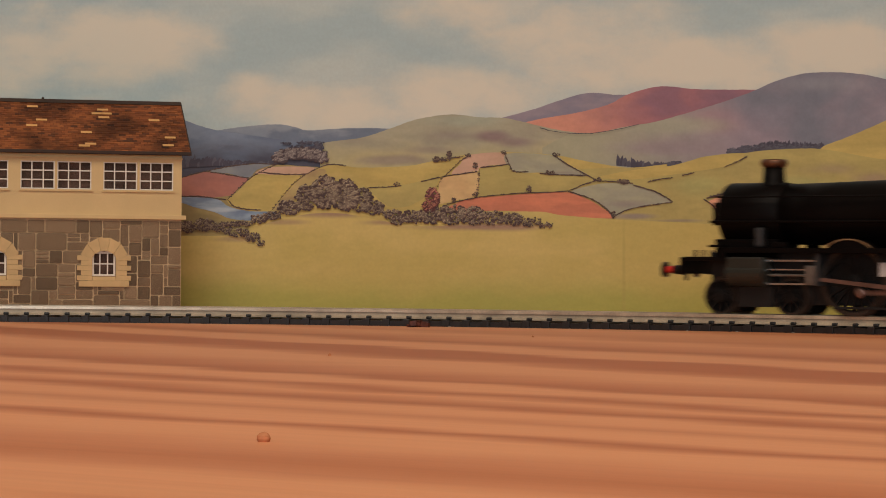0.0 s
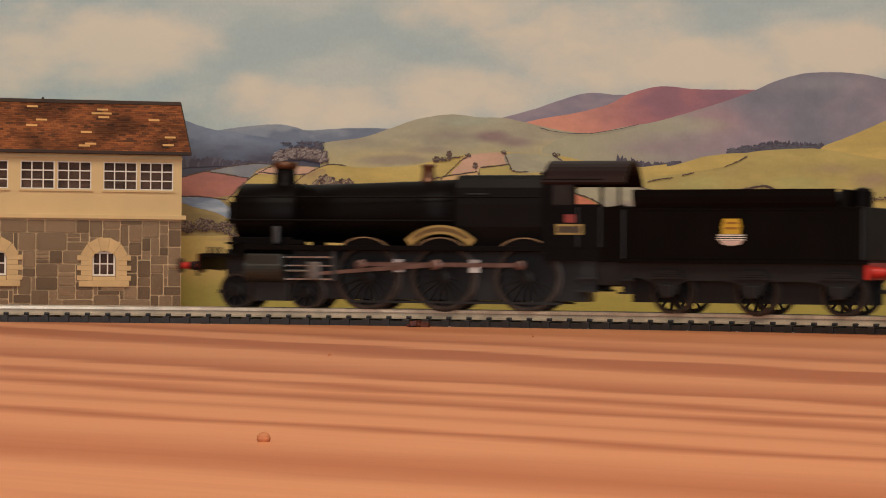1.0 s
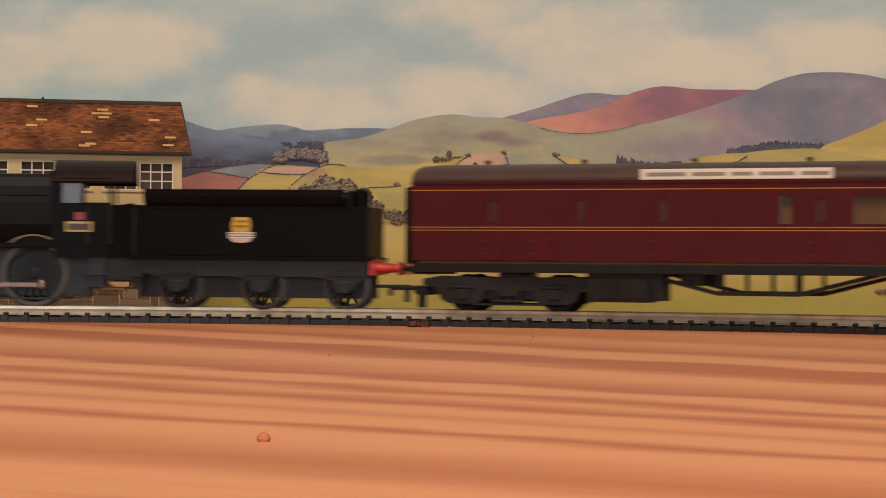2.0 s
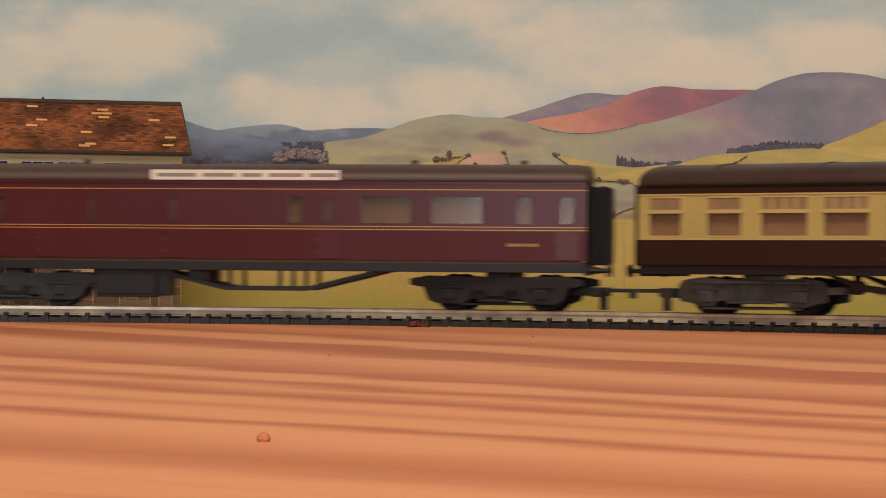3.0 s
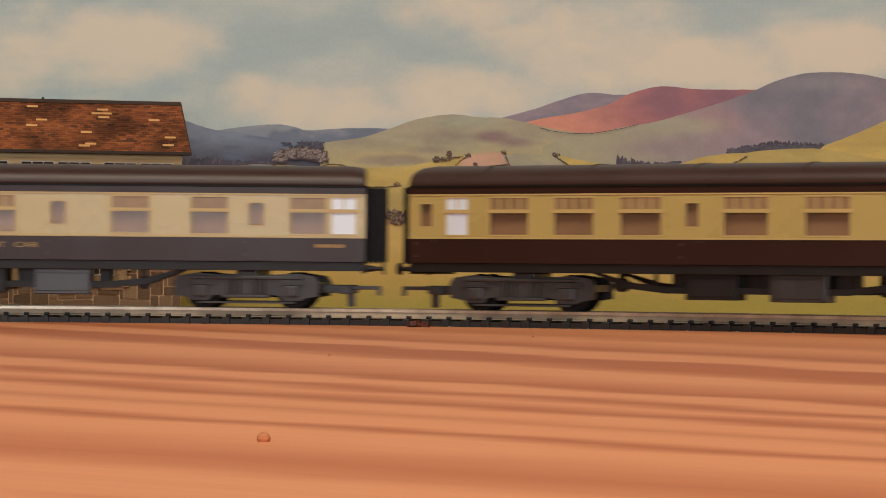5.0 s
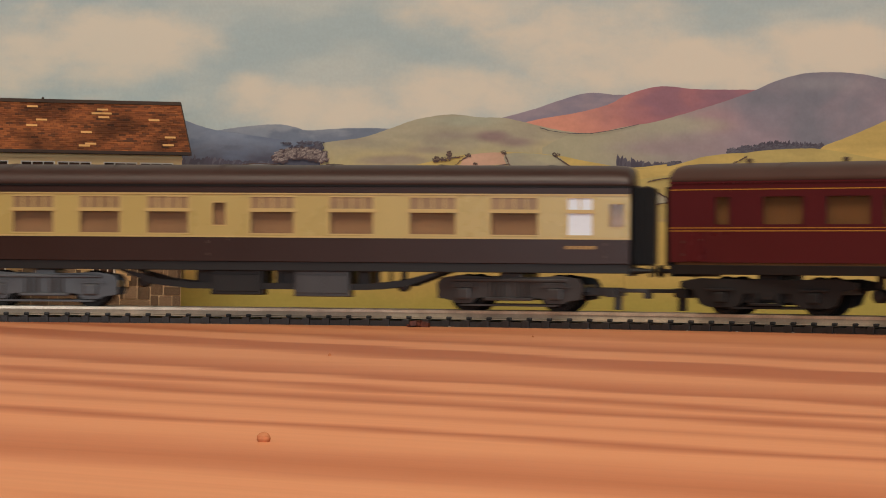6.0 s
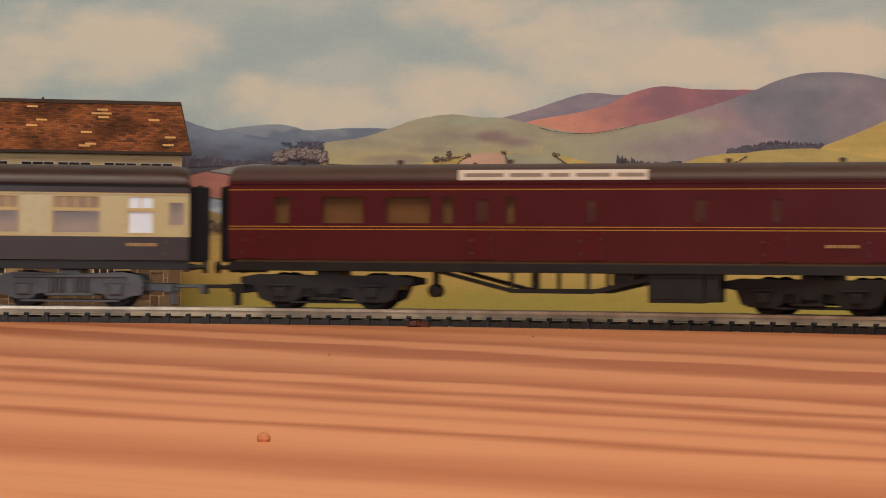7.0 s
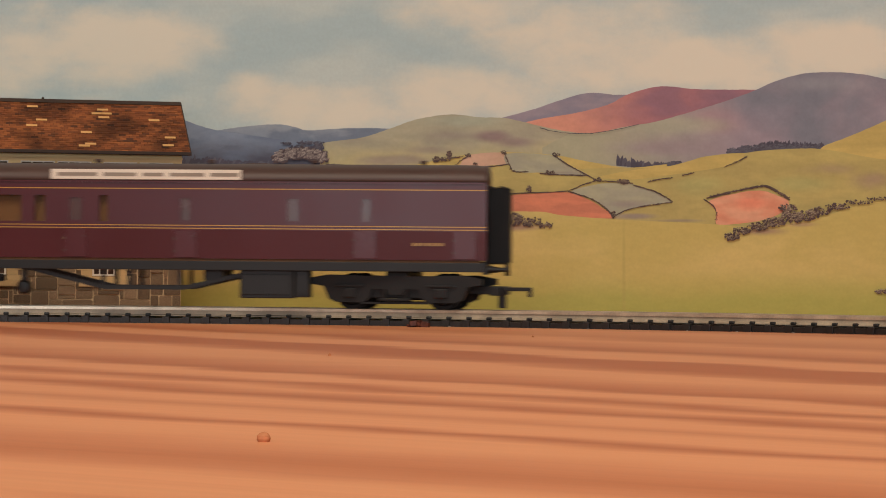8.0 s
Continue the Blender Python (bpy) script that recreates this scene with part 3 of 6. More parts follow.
def cream_coach(label, arc, holes, letters, numbers, gear):
    """A bogie coach in two colours, brown below and cream above the waist."""
    L_, H_ = 258.5, 17.5
    c = tagged(empty("railway_coach"), label, "model coach", "coaches of the train")
    holes = [(a - 0.6, b + 0.5, k) if k == "B" else (a, b, k) for a, b, k in holes]
    hs = [(a, b, *((32.7, 46.6) if k in "BW" else (35.7, 44.5))) for a, b, k in holes]
    half = L_ / 2
    bm = bmesh.new()
    panel(bm, -half, half, 31.8, 47.4, -H_, -H_ + 0.9, hs)
    panel(bm, -half, half, 31.8, 47.4, H_ - 0.9, H_, hs)
    part("upper_side", bm, CREAM, c, "cream upper body side")
    bm = boxes((-half, half, -H_, -H_ + 0.9, 22.9, 31.8), (-half, half, H_ - 0.9, H_, 22.9, 31.8), bevel=0.12)
    part("lower_side", bm, CHOCOLATE, c, "chocolate brown lower body side")
    for sgn in (-1, 1):
        a, b = sorted((sgn * (half - 0.9), sgn * half))
        part("end_wall", boxes((a, b, -H_ + 0.9, H_ - 0.9, 22.9, 50.2)), BLACK if sgn > 0 else CHOCOLATE, c)
        gangway(c, sgn * half, sgn)
    bm = boxes((-half, half, -H_ - 0.25, -H_ + 0.6, 31.55, 32.15), (-half, half, -H_ - 0.35, -H_ + 0.6, 47.1, 47.6))
    part("waist_beading", bm, WINFRAME, c, "pale raised waist and cantrail beading")
    bm = boxes((-half, half, -H_ - 0.05, H_ + 0.05, 47.6, 49.9))
    part("cantrail", bm, CHOCOLATE, c)
    bm = boxes((-half, half, -H_ - 0.5, -H_ + 0.8, 50.0, 50.6), (-half, half, H_ - 0.8, H_ + 0.5, 50.0, 50.6))
    part("gutter", bm, BLACK, c)
    part("roof", roof_shape(bmesh.new(), H_ + 0.1, L_, 50.0, 58.3, 0.86, dome=3.0), ROOF_DARK, c, "plain dark brown-grey curved roof", smooth=True)
    ribs(c, H_ + 0.1, L_, 50.0, 58.5, (-100, -60, -20, 20, 60, 100), ROOF_DARK)
    interior(c, L_, INTERIOR, [a - 2.5 for a, b, k in holes[1:]])
    for a, b, k in holes:
        window(c, a, b, *((32.7, 46.6) if k in "BW" else (35.7, 44.5)), k)
    door_lines(c, [(a + b) / 2 for a, b, k in holes if k == "N"], H_, 23.2, 31.4, CHOCOLATE)
    for txt, x0, x1, z0, z1 in letters:
        me = text_mesh(txt, z1 - z0, x1 - x0)
        me.materials.append(LETTER_GOLD)
        o = new("lettering", me)
        o.parent, o.location = c, ((x0 + x1) / 2 * K, (-H_ - 0.06) * K, z0 * K)
        tagged(o, label="gold capital lettering on the brown side")
    for x0, x1, z0, z1 in numbers:
        bm = bmesh.new()
        n = max(1, int((x1 - x0) / 1.6))
        w = (x1 - x0) / n
        for i in range(n):
            box(bm, x0 + i * w, x0 + i * w + w * 0.78, -H_ - 0.1, -H_, z0, z1)
        part("number_bar", bm, DULL_GOLD, c, "gold number shown as plain bars")
    underframe(c, L_, "cast", gear)
    for x in (-88, 88):
        bogie(c, x, "cast")
    MOVERS.append((c, arc, 176))
    return c


def maroon_coach(label, arc, holes, slots, doors, crest, plate, vent_xs, gear, glazing=None):
    """A bogie brake coach in lined maroon, with a name board on the roof edge."""
    L_, H_ = 247.6, 17.5
    c = tagged(empty("railway_coach"), label, "model coach", "coaches of the train")
    hs = [(a, b, 36.6, 46.9) for a, b, k in holes] + [(a, b, 37.2, 46.0) for a, b in slots]
    half = L_ / 2
    bm = bmesh.new()
    panel(bm, -half, half, 34.2, 51.4, -H_, -H_ + 0.9, hs)
    panel(bm, -half, half, 34.2, 51.4, H_ - 0.9, H_, hs)
    part("body_side", bm, MAROON, c)
    for sgn in (-1, 1):
        part("lower_side", prism(bmesh.new(), [(sgn * H_, 34.2), (sgn * (H_ - 0.9), 34.2), (sgn * (H_ - 1.7), 23.8), (sgn * (H_ - 0.8), 23.8)], -half, half, "yz"), MAROON, c, "maroon lower side leaning in below the waist")
    for sgn in (-1, 1):
        a, b = sorted((sgn * (half - 0.9), sgn * half))
        part("end_wall", boxes((a, b, -H_ + 0.9, H_ - 0.9, 22.9, 51.4)), BLACK, c)
        gangway(c, sgn * half, sgn)
    for z, t in ((49.0, 0.32), (35.75, 0.3), (34.7, 0.3)):
        part("lining", boxes((-half, half, -H_ - 0.1, -H_ + 0.2, z - t / 2, z + t / 2)), GOLD, c, "thin gold lining")
    part("gutter", boxes((-half, half, -H_ - 0.55, -H_ + 0.8, 51.2, 51.8), (-half, half, H_ - 0.8, H_ + 0.55, 51.2, 51.8)), MAROON, c)
    part("roof", roof_shape(bmesh.new(), H_ + 0.2, L_, 51.5, 58.6, 0.93, dome=2.5), ROOF_MID, c, "plain umber grey curved roof", smooth=True)
    ribs(c, H_ + 0.2, L_, 51.5, 58.6, (-82, -41, 0, 41, 82), ROOF_MID)
    interior(c, L_, INTERIOR_TAN, [a - 2.0 for a, b, k in holes[1:]] + [s[0] - 6 for s in slots])
    for a, b, k in holes:
        window(c, a, b, 36.6, 46.9, k, frame_mat=MAROON, glazing=glazing)
    for a, b in slots:
        window(c, a, b, 37.2, 46.0, "S", frame_mat=MAROON)
    door_lines(c, doors, H_, 24.2, 34.4, MAROON_DOOR)
    b = boxes((-34.6, 35, -17.9, -17.0, 52.2, 55.9), bevel=0.25)
    board = part("roof_board", b, WHITE, c, "white destination board with grey lettering bars")
    x = -32.2
    for w in (14.5, 12.0, 7.5, 12.5, 10.0):
        part("lettering_bar", boxes((x, x + w, -18.0, -17.85, 53.4, 54.7)), GREY_INK, board)
        x += w + 2.4
    for x0, x1, z0, z1, m in ((*crest, 30.6, 31.3, DULL_GOLD), (*plate, 28.9, 30.0, DULL_GOLD)):
        bm = bmesh.new()
        n = max(2, int((x1 - x0) / 1.5))
        w = (x1 - x0) / n
        for i in range(n):
            box(bm, x0 + i * w, x0 + i * w + w * 0.75, -H_ + 0.12, -H_ + 0.8, z0, z1)
        part("number_bar", bm, m, c, "gold number shown as plain bars")
    vents(c, vent_xs, 58.4)
    underframe(c, L_, "built", gear)
    for x in (-89, 93):
        bogie(c, x, "built")
    MOVERS.append((c, arc, 178))
    return c


def coaches():
    maroon_coach("maroon model brake coach with gold lining and roof board", -14.6,
                 [(15.8, 21.3, "P"), (41.9, 61.1, "P"), (67.9, 87.0, "P"), (98.2, 104.4, "N"), (114.0, 119.8, "N")],
                 [(-93.4, -88.9), (-58.5, -55.0), (-28.0, -23.8), (28.6, 33.4)], [-91, -72, -26, 31, 117], (28, 34), (95.4, 106.8), (-100, -62, -20, 22, 60, 100),
                 [("box", -56.0, -33.0, 9.6), ("box", -32.6, -28.0, 10.2), ("truss", 52, -36, 12.4)], BRIGHT_GLASS)
    cream_coach("cream and brown model restaurant coach, gold lettered", 264.2,
                [(-124.6, -111.9, "B"), (-101.1, -88.1, "B"), (-80.0, -62.6, "B"), (-56.2, -39.7, "B"), (-33.2, -27.4, "N"), (-14.6, 2.0, "B"), (14.8, 20.8, "N"),
                 (37.4, 50.6, "B"), (66.2, 79.0, "B"), (86.6, 92.6, "N"), (102.2, 114.8, "B"), (116.6, 126.2, "W")],
                [("RESTAURANT", -24.0, -1.4, 27.4, 29.3), ("CAR", 2.0, 10.6, 27.4, 29.3)], [(111, 122, 28.1, 29.3)],
                [("box", -20.5, -1.2, 10.8), ("grey_box", 9.0, 29.5, 10.4), ("angle", -58, 64, 12.9), ("band", -28, -1.0, 13.4), ("band", 2.6, 29.5, 13.4), ("band", 32, 36.5, 14), ("drum", -52, -44, 13.2), ("drum", 44.6, 52.2, 12.4)])
    cream_coach("cream and brown model open coach with vented windows", 546.0,
                [(-125, -119.5, "N"), (-114.6, -105.2, "W"), (-96.5, -81.7, "B"), (-71.2, -56.6, "B"), (-45.9, -31.0, "B"), (-22.2, -16.6, "N"), (-7.5, 8.0, "B"),
                 (21.6, 37.0, "B"), (50.7, 66.9, "B"), (80.0, 96.3, "B"), (106.8, 116.3, "W"), (121.6, 127.5, "N")],
                [], [(106.4, 117.6, 28.1, 29.3), (123.0, 126.4, 25.0, 28.0)],
                [("box", -23.0, -4.0, 10.8), ("grey_box", 7.8, 28.2, 10.4), ("angle", -59, 63, 12.9), ("band", -29, -3.4, 13.4), ("band", 0.4, 28.2, 13.4), ("band", 30.8, 35.0, 14), ("drum", -53, -45, 13.2), ("drum", 43.4, 51, 12.4)])
    maroon_coach("maroon model brake coach bringing up the rear of the train", 821.0,
                 [(-105.7, -99.2, "N"), (-87.0, -70.5, "P"), (-62.5, -45.0, "P"), (-41.0, -36.2, "N"), (-17.2, -13.2, "N")],
                 [(-28.1, -22.9), (12.7, 16.9), (51.4, 56.4), (78.4, 82.4)], [-25.5, 14.8, 80, -114, 116], (-30.2, -23.9), (97.1, 108.8), (-100, -62, -20, 22, 60, 100),
                 [("box", 34.4, 54.0, 9.6), ("box", 54.4, 59.7, 10.0), ("truss", -46, 42, 12.4), ("drum", -50, -42, 10.5)])


coaches()

# ---- signal box ----
def island_mat(name, stops, rough, scale, patch, spec=0.3):
    """Colours picked at random for each piece of a joined mesh, dirtied by broad patches."""
    m = bpy.data.materials.new(name)
    m.use_nodes = True
    nt = m.node_tree
    b, L = nt.nodes["Principled BSDF"], nt.links.new
    geo, tc = nt.nodes.new("ShaderNodeNewGeometry"), nt.nodes.new("ShaderNodeTexCoord")
    ramp = nt.nodes.new("ShaderNodeValToRGB")
    el = ramp.color_ramp.elements
    el[0].position, el[0].color = stops[0][0], (*stops[0][1], 1)
    el[1].position, el[1].color = stops[-1][0], (*stops[-1][1], 1)
    for p, c in stops[1:-1]:
        el.new(p).color = (*c, 1)
    L(geo.outputs["Random Per Island"], ramp.inputs[0])
    n = nt.nodes.new("ShaderNodeTexNoise")
    n.inputs["Scale"].default_value, n.inputs["Detail"].default_value = scale, 4
    L(tc.outputs["Object"], n.inputs["Vector"])
    mr = nt.nodes.new("ShaderNodeMapRange")
    mr.inputs[1].default_value, mr.inputs[2].default_value = 0.36, 0.6
    mr.inputs[3].default_value, mr.inputs[4].default_value = 1 - patch, 1.1
    L(n.outputs["Fac"], mr.inputs[0])
    mul = nt.nodes.new("ShaderNodeMix")
    mul.data_type, mul.blend_type = "RGBA", "MULTIPLY"
    mul.inputs[0].default_value = 1
    L(ramp.outputs[0], mul.inputs[6])
    L(mr.outputs[0], mul.inputs[7])
    L(mul.outputs[2], b.inputs["Base Color"])
    b.inputs["Roughness"].default_value = rough
    b.inputs["Specular IOR Level"].default_value = spec
    return m


STONE = mat("dark_rubble_stone", srgb(148, 122, 94), 0.75, vary=0.42, scale=240, fine=1100, bump=1.0, objvary=0.4, second=srgb(196, 168, 134))
MORTAR = mat("pale_mortar", srgb(218, 190, 150), 0.9, vary=0.15, scale=200, fine=1500)
BOX_CREAM = mat("signal_box_cream", srgb(222, 192, 138), 0.6, vary=0.05, scale=60, fine=1500)
SURROUND = mat("dressed_stone", srgb(216, 184, 132), 0.75, vary=0.08, scale=150, fine=1500, objvary=0.05)
SASH = mat("white_sash_paint", srgb(236, 228, 214), 0.5, vary=0.04, scale=90)
DARK_ROOM = mat("dim_room_behind_glass", srgb(128, 100, 90), 0.8, vary=0.35, scale=120)
TILES = island_mat("clay_tiles", [(0.0, srgb(112, 64, 38)), (0.35, srgb(140, 80, 45)), (0.7, srgb(154, 92, 52)), (0.88, srgb(122, 71, 42)), (1.0, srgb(84, 52, 36))], 0.8, 62, 0.62)
PALE_TILE = mat("pale_replacement_tile", srgb(220, 168, 104), 0.7, vary=0.08, scale=200)
EAVE = mat("dark_eaves_board", srgb(60, 44, 34), 0.7, vary=0.2, scale=150)


def sash(parent, x0, x1, z0, z1, y, nx, nz, t=0.45):
    """A glazed frame with its bars; the panes are set back in it."""
    bm = bmesh.new()
    for r in ((x0, x1, z0, z0 + t), (x0, x1, z1 - t, z1), (x0, x0 + t, z0 + t, z1 - t), (x1 - t, x1, z0 + t, z1 - t)):
        box(bm, r[0], r[1], y - 0.15, y + 0.6, r[2], r[3])
    for i in range(1, nx):
        x = x0 + (x1 - x0) * i / nx
        box(bm, x - 0.24, x + 0.24, y - 0.05, y + 0.5, z0 + t, z1 - t)
    for i in range(1, nz):
        z = z0 + (z1 - z0) * i / nz
        box(bm, x0 + t, x1 - t, y - 0.1, y + 0.5, z - 0.24, z + 0.24)
    w = part("window_frame", bm, SASH, parent, "white glazed sash frame with thin bars")
    for i in range(nx):
        for j in range(nz):
            a, b = x0 + (x1 - x0) * i / nx, x0 + (x1 - x0) * (i + 1) / nx
            c, d = z0 + (z1 - z0) * j / nz, z0 + (z1 - z0) * (j + 1) / nz
            p = part("pane", boxes((a, b, y + 0.25, y + 0.4, c, d)), GLASS, w)
            p.visible_shadow = False
    return w


def signal_box():
    s = tagged(empty("signal_box", pose(-0.10484, 1.06, 0, 0, 0, 14)), "card signal box with stone base, cream upper floor, tiled roof", "signal box")
    X0, D = -150.0, 52.0
    arches = [-30.8 - 43.0 * i for i in range(3)]
    holes = [(c - 4.9, c + 4.9, 16.4, 26.8) for c in arches]
    bm = bmesh.new()
    panel(bm, X0, 0, 0, 39.9, 0.45, 2.6, holes)
    box(bm, X0, X0 + 2, 2.6, D, 0, 39.9)
    box(bm, -2.2, -0.4, 2.6, D, 0, 39.9)
    box(bm, X0 + 2, -2.2, D - 2, D, 0, 39.9)
    part("base_wall", bm, MORTAR, s, "pale mortar bed behind the rubble stones")
    # upper floor
    ups = []
    for g in range(5):
        for k in (0, 1):
            r = -3.4 - 32.7 * g - 14.45 * k
            if r - 13.6 > X0 + 2:
                ups.append((r - 13.5, r, 51.0, 62.1))
    bm = bmesh.new()
    panel(bm, X0, 0, 39.9, 66.0, 0, 1.4, ups)
    part("upper_wall", bm, BOX_CREAM, s, "cream painted upper wall")
    for nm, r in (("side_wall", (-1.4, 0, 1.4, D, 39.9, 66)), ("side_wall", (X0, X0 + 1.4, 1.4, D, 39.9, 66)), ("back_wall", (X0 + 1.4, -1.4, D - 1.4, D, 39.9, 66))):
        part(nm, boxes(r), BOX_CREAM, s)
    part("inner_floor", boxes((X0 + 1.4, -1.4, 1.4, D - 1.4, 40, 41)), DARK_ROOM, s)
    part("inner_back", boxes((X0 + 2, -2, 4.2, 4.8, 0.5, 65)), DARK_ROOM, s)
    bm = bmesh.new()
    for i in range(9):
        x = -12 - 15 * i
        box(bm, x, x + 4, 2.4, 3.8, 41, 52 + 2.5 * math.sin(i * 2.1), bevel=0.3)
    part("lever_row", bm, DARK_ROOM, s)
    part("ledge", boxes((X0, 1.7, -1.3, 1.2, 39.4, 41.1), bevel=0.15), BOX_CREAM, s)
    part("head_rail", boxes((X0, 0.2, -0.5, 0.1, 63.3, 64.0)), BOX_CREAM, s)
    for a, b, c, d in ups:
        sash(s, a, b, c, d, 0.5, 3, 3)
    # slim posts between the sash pairs
    for g in range(4):
        r = -3.4 - 32.7 * g - 13.98
        part("mullion", boxes((r - 0.42, r + 0.42, -0.35, 0.6, 50.4, 62.6)), BOX_CREAM, s)
        part("window_sill", boxes((r - 14.6, r + 14.6, -0.6, 0.4, 50.2, 51.0)), BOX_CREAM, s)
    # roof: front and back slopes, tiles in courses
    yf, zf, yr, zr = -2.4, 65.9, 27.0, 87.3
    slope = math.hypot(yr - yf, zr - zf)
    ang = math.atan2(zr - zf, yr - yf)
    bm = bmesh.new()
    prism(bm, [(yf, zf), (yr, zr), (yr + 32, zf), (yr + 32, zf - 0.9), (yr, zr - 0.9), (yf, zf - 0.9)], X0 - 4, 3.1, "yz")
    part("roof_deck", bm, EAVE, s)
    place = Matrix.Translation((0, yf * K, zf * K)) @ Matrix.Rotation(ang, 4, "X")
    bm = bmesh.new()
    rnd = random.Random(5)
    rows, h = 26, slope / 26
    for r in range(rows):
        x = X0 - 4 + (r % 2) * 1.35
        while x < 3.0:
            w = min(2.7, 3.05 - x)
            lift = rnd.uniform(0.0, 0.12)
            box(bm, x + 0.06, x + w - 0.06, r * h, r * h + h * 0.93, 0.02, 0.42 + lift, m=place)
            x += 2.7
    tagged(part("roof_tiles", bm, TILES, s, "weathered orange-brown clay tiles in courses"), kind="stuff")
    for u, v in ((-59.8, 0.86), (-56.8, 0.57), (-61.0, 0.46), (-31.6, 0.80), (-34.1, 0.73), (-30.4, 0.73), (-31.6, 0.66), (-39.6, 0.35), (-38.6, 0.12), (-41.2, 0.06), (-11.4, 0.62), (-6.2, 0.28), (-7.6, 0.10)):
        part("pale_tile", _tile(place, u, round(v * rows) * h, 4.4, h), PALE_TILE, s)
    part("ridge_cap", prism(bmesh.new(), [(yr - 2.2, zr - 0.6), (yr - 0.6, zr + 0.9), (yr + 0.6, zr + 0.9), (yr + 2.2, zr - 0.6)], X0 - 4.2, 3.2, "yz"), EAVE, s)
    part("eaves_board", boxes((X0 - 4, 3.2, yf - 0.9, yf + 0.3, zf - 0.7, zf + 0.5), bevel=0.1), EAVE, s)
    part("barge_board", prism(bmesh.new(), [(yf, zf - 0.9), (yr, zr - 1.0), (yr + 32, zf - 0.9), (yr + 32, zf + 0.2), (yr, zr + 0.5), (yf, zf + 0.4)], 3.0, 3.5, "yz"), EAVE, s)
    lathe_bm = bmesh.new()
    lathe(lathe_bm, [(0, 0.5), (0.5, 0.6), (0.9, 0.3)], (-53, yr, zr + 0.8), "z", 10)
    part("ridge_knob", lathe_bm, EAVE, s)
    # arched windows with dressed surrounds
    for c in arches:
        sash(s, c - 4.6, c + 4.6, 16.7, 26.3, 0.9, 3, 2, 0.75)
        bm = bmesh.new()
        prism(bm, [(c - 5.0, 26.6), (c - 5.0, 24.6), (c - 3.4, 25.9), (c, 26.5), (c + 3.4, 25.9), (c + 5.0, 24.6), (c + 5.0, 26.6)], 0.3, 1.2)
        part("arch_head", bm, SASH, s)
        for k in range(5):
            a0, a1 = radians(160 - 28 * k), radians(160 - 28 * (k + 1) + 0.8)
            pts = [(c + 5.2 * math.cos(a0) * 1.05, 21.6 + 5.2 * math.sin(a0)), (c + 5.2 * math.cos(a1) * 1.05, 21.6 + 5.2 * math.sin(a1)),
                   (c + 10.0 * math.cos(a1), 21.6 + 10.6 * math.sin(a1)), (c + 10.0 * math.cos(a0), 21.6 + 10.6 * math.sin(a0))]
            part("voussoir", prism(bmesh.new(), pts, -0.5, 0.9), SURROUND, s)
        for sgn in (-1, 1):
            for k in range(5):
                wide = 4.4 + (1.6 if k % 2 == 0 else 0)
                a, b = sorted((c + sgn * 4.7, c + sgn * (4.7 + wide)))
                part("quoin", boxes((a, b, -0.45, 0.9, 14.9 + k * 2.0, 16.85 + k * 2.0), bevel=0.08), SURROUND, s)
        part("stone_sill", boxes((c - 10.0, c + 10.0, -0.7, 0.9, 12.4, 14.8), bevel=0.2), SURROUND, s)
        part("stone_sill", boxes((c - 4.6, c + 4.6, -0.2, 0.9, 14.8, 16.5), bevel=0.2), SURROUND, s)
    # rubble stones laid in broken courses
    rnd = random.Random(11)
    cell, gw, gh = 1.75, int(150 / 1.75), int(39.4 / 1.75)
    used = [[False] * gw for _ in range(gh)]
    unit = bmesh.new()
    box(unit, 0, 1000, 0, 1000, 0, 1000)
    bmesh.ops.bevel(unit, geom=[e for e in unit.edges], offset=0.07, segments=1, affect="EDGES")
    first = None

    for j in range(gh):
        for i in range(gw):
            xm, zm = -(i + 0.5) * cell, 0.4 + (j + 0.5) * cell
            used[j][i] = any(abs(xm - c) < 5.6 and 15.0 < zm < 27.0 for c in arches)
    for j in range(gh):
        for i in range(gw):
            if used[j][i]:
                continue
            w, hh = rnd.choice(((3, 2), (4, 2), (5, 3), (6, 5), (3, 3), (4, 4), (5, 2), (2, 2), (7, 4), (3, 4), (6, 3), (4, 1), (5, 1)))
            w = min(w, gw - i)
            hh = min(hh, gh - j)
            while w > 1 and any(used[j][i + q] for q in range(w)):
                w -= 1
            while hh > 1 and any(used[j + p][i + q] for p in range(hh) for q in range(w)):
                hh -= 1
            x0, x1, z0, z1 = -(i + w) * cell, -i * cell, 0.4 + j * cell, 0.4 + (j + hh) * cell
            for p in range(hh):
                for q in range(w):
                    used[j + p][i + q] = True
            g = 0.42
            sc = ((x1 - x0 - g), rnd.uniform(0.75, 1.25), (z1 - z0 - g))
            m = Matrix.Translation(((x0 + g / 2) * K, (0.95 - sc[1]) * K, (z0 + g / 2) * K)) @ Matrix.Diagonal((sc[0] * K, sc[1] * K, sc[2] * K, 1))
            if first is None:
                first = part("stone", unit, STONE, s)
                first.matrix_basis = m
            else:
                share(first, s, m)


def _tile(place, x, y, w, h):
    bm = bmesh.new()
    n = max(1, round(w / 4.6))
    for i in range(n):
        box(bm, x + i * 4.6 * 0.98, x + i * 4.6 * 0.98 + 4.4, y, y + h * 0.95, 0.3, 0.66, m=place)
    return bm


signal_box()

# ---- printed backdrop ----
U = 0.24115   # one drawing unit of the print, in millimetres


def ink(r, g, b):
    c = srgb(r, g, b)
    return (min(0.92, c[0] * 1.42), min(0.92, c[1] * 1.68), min(0.92, c[2] * 2.15))


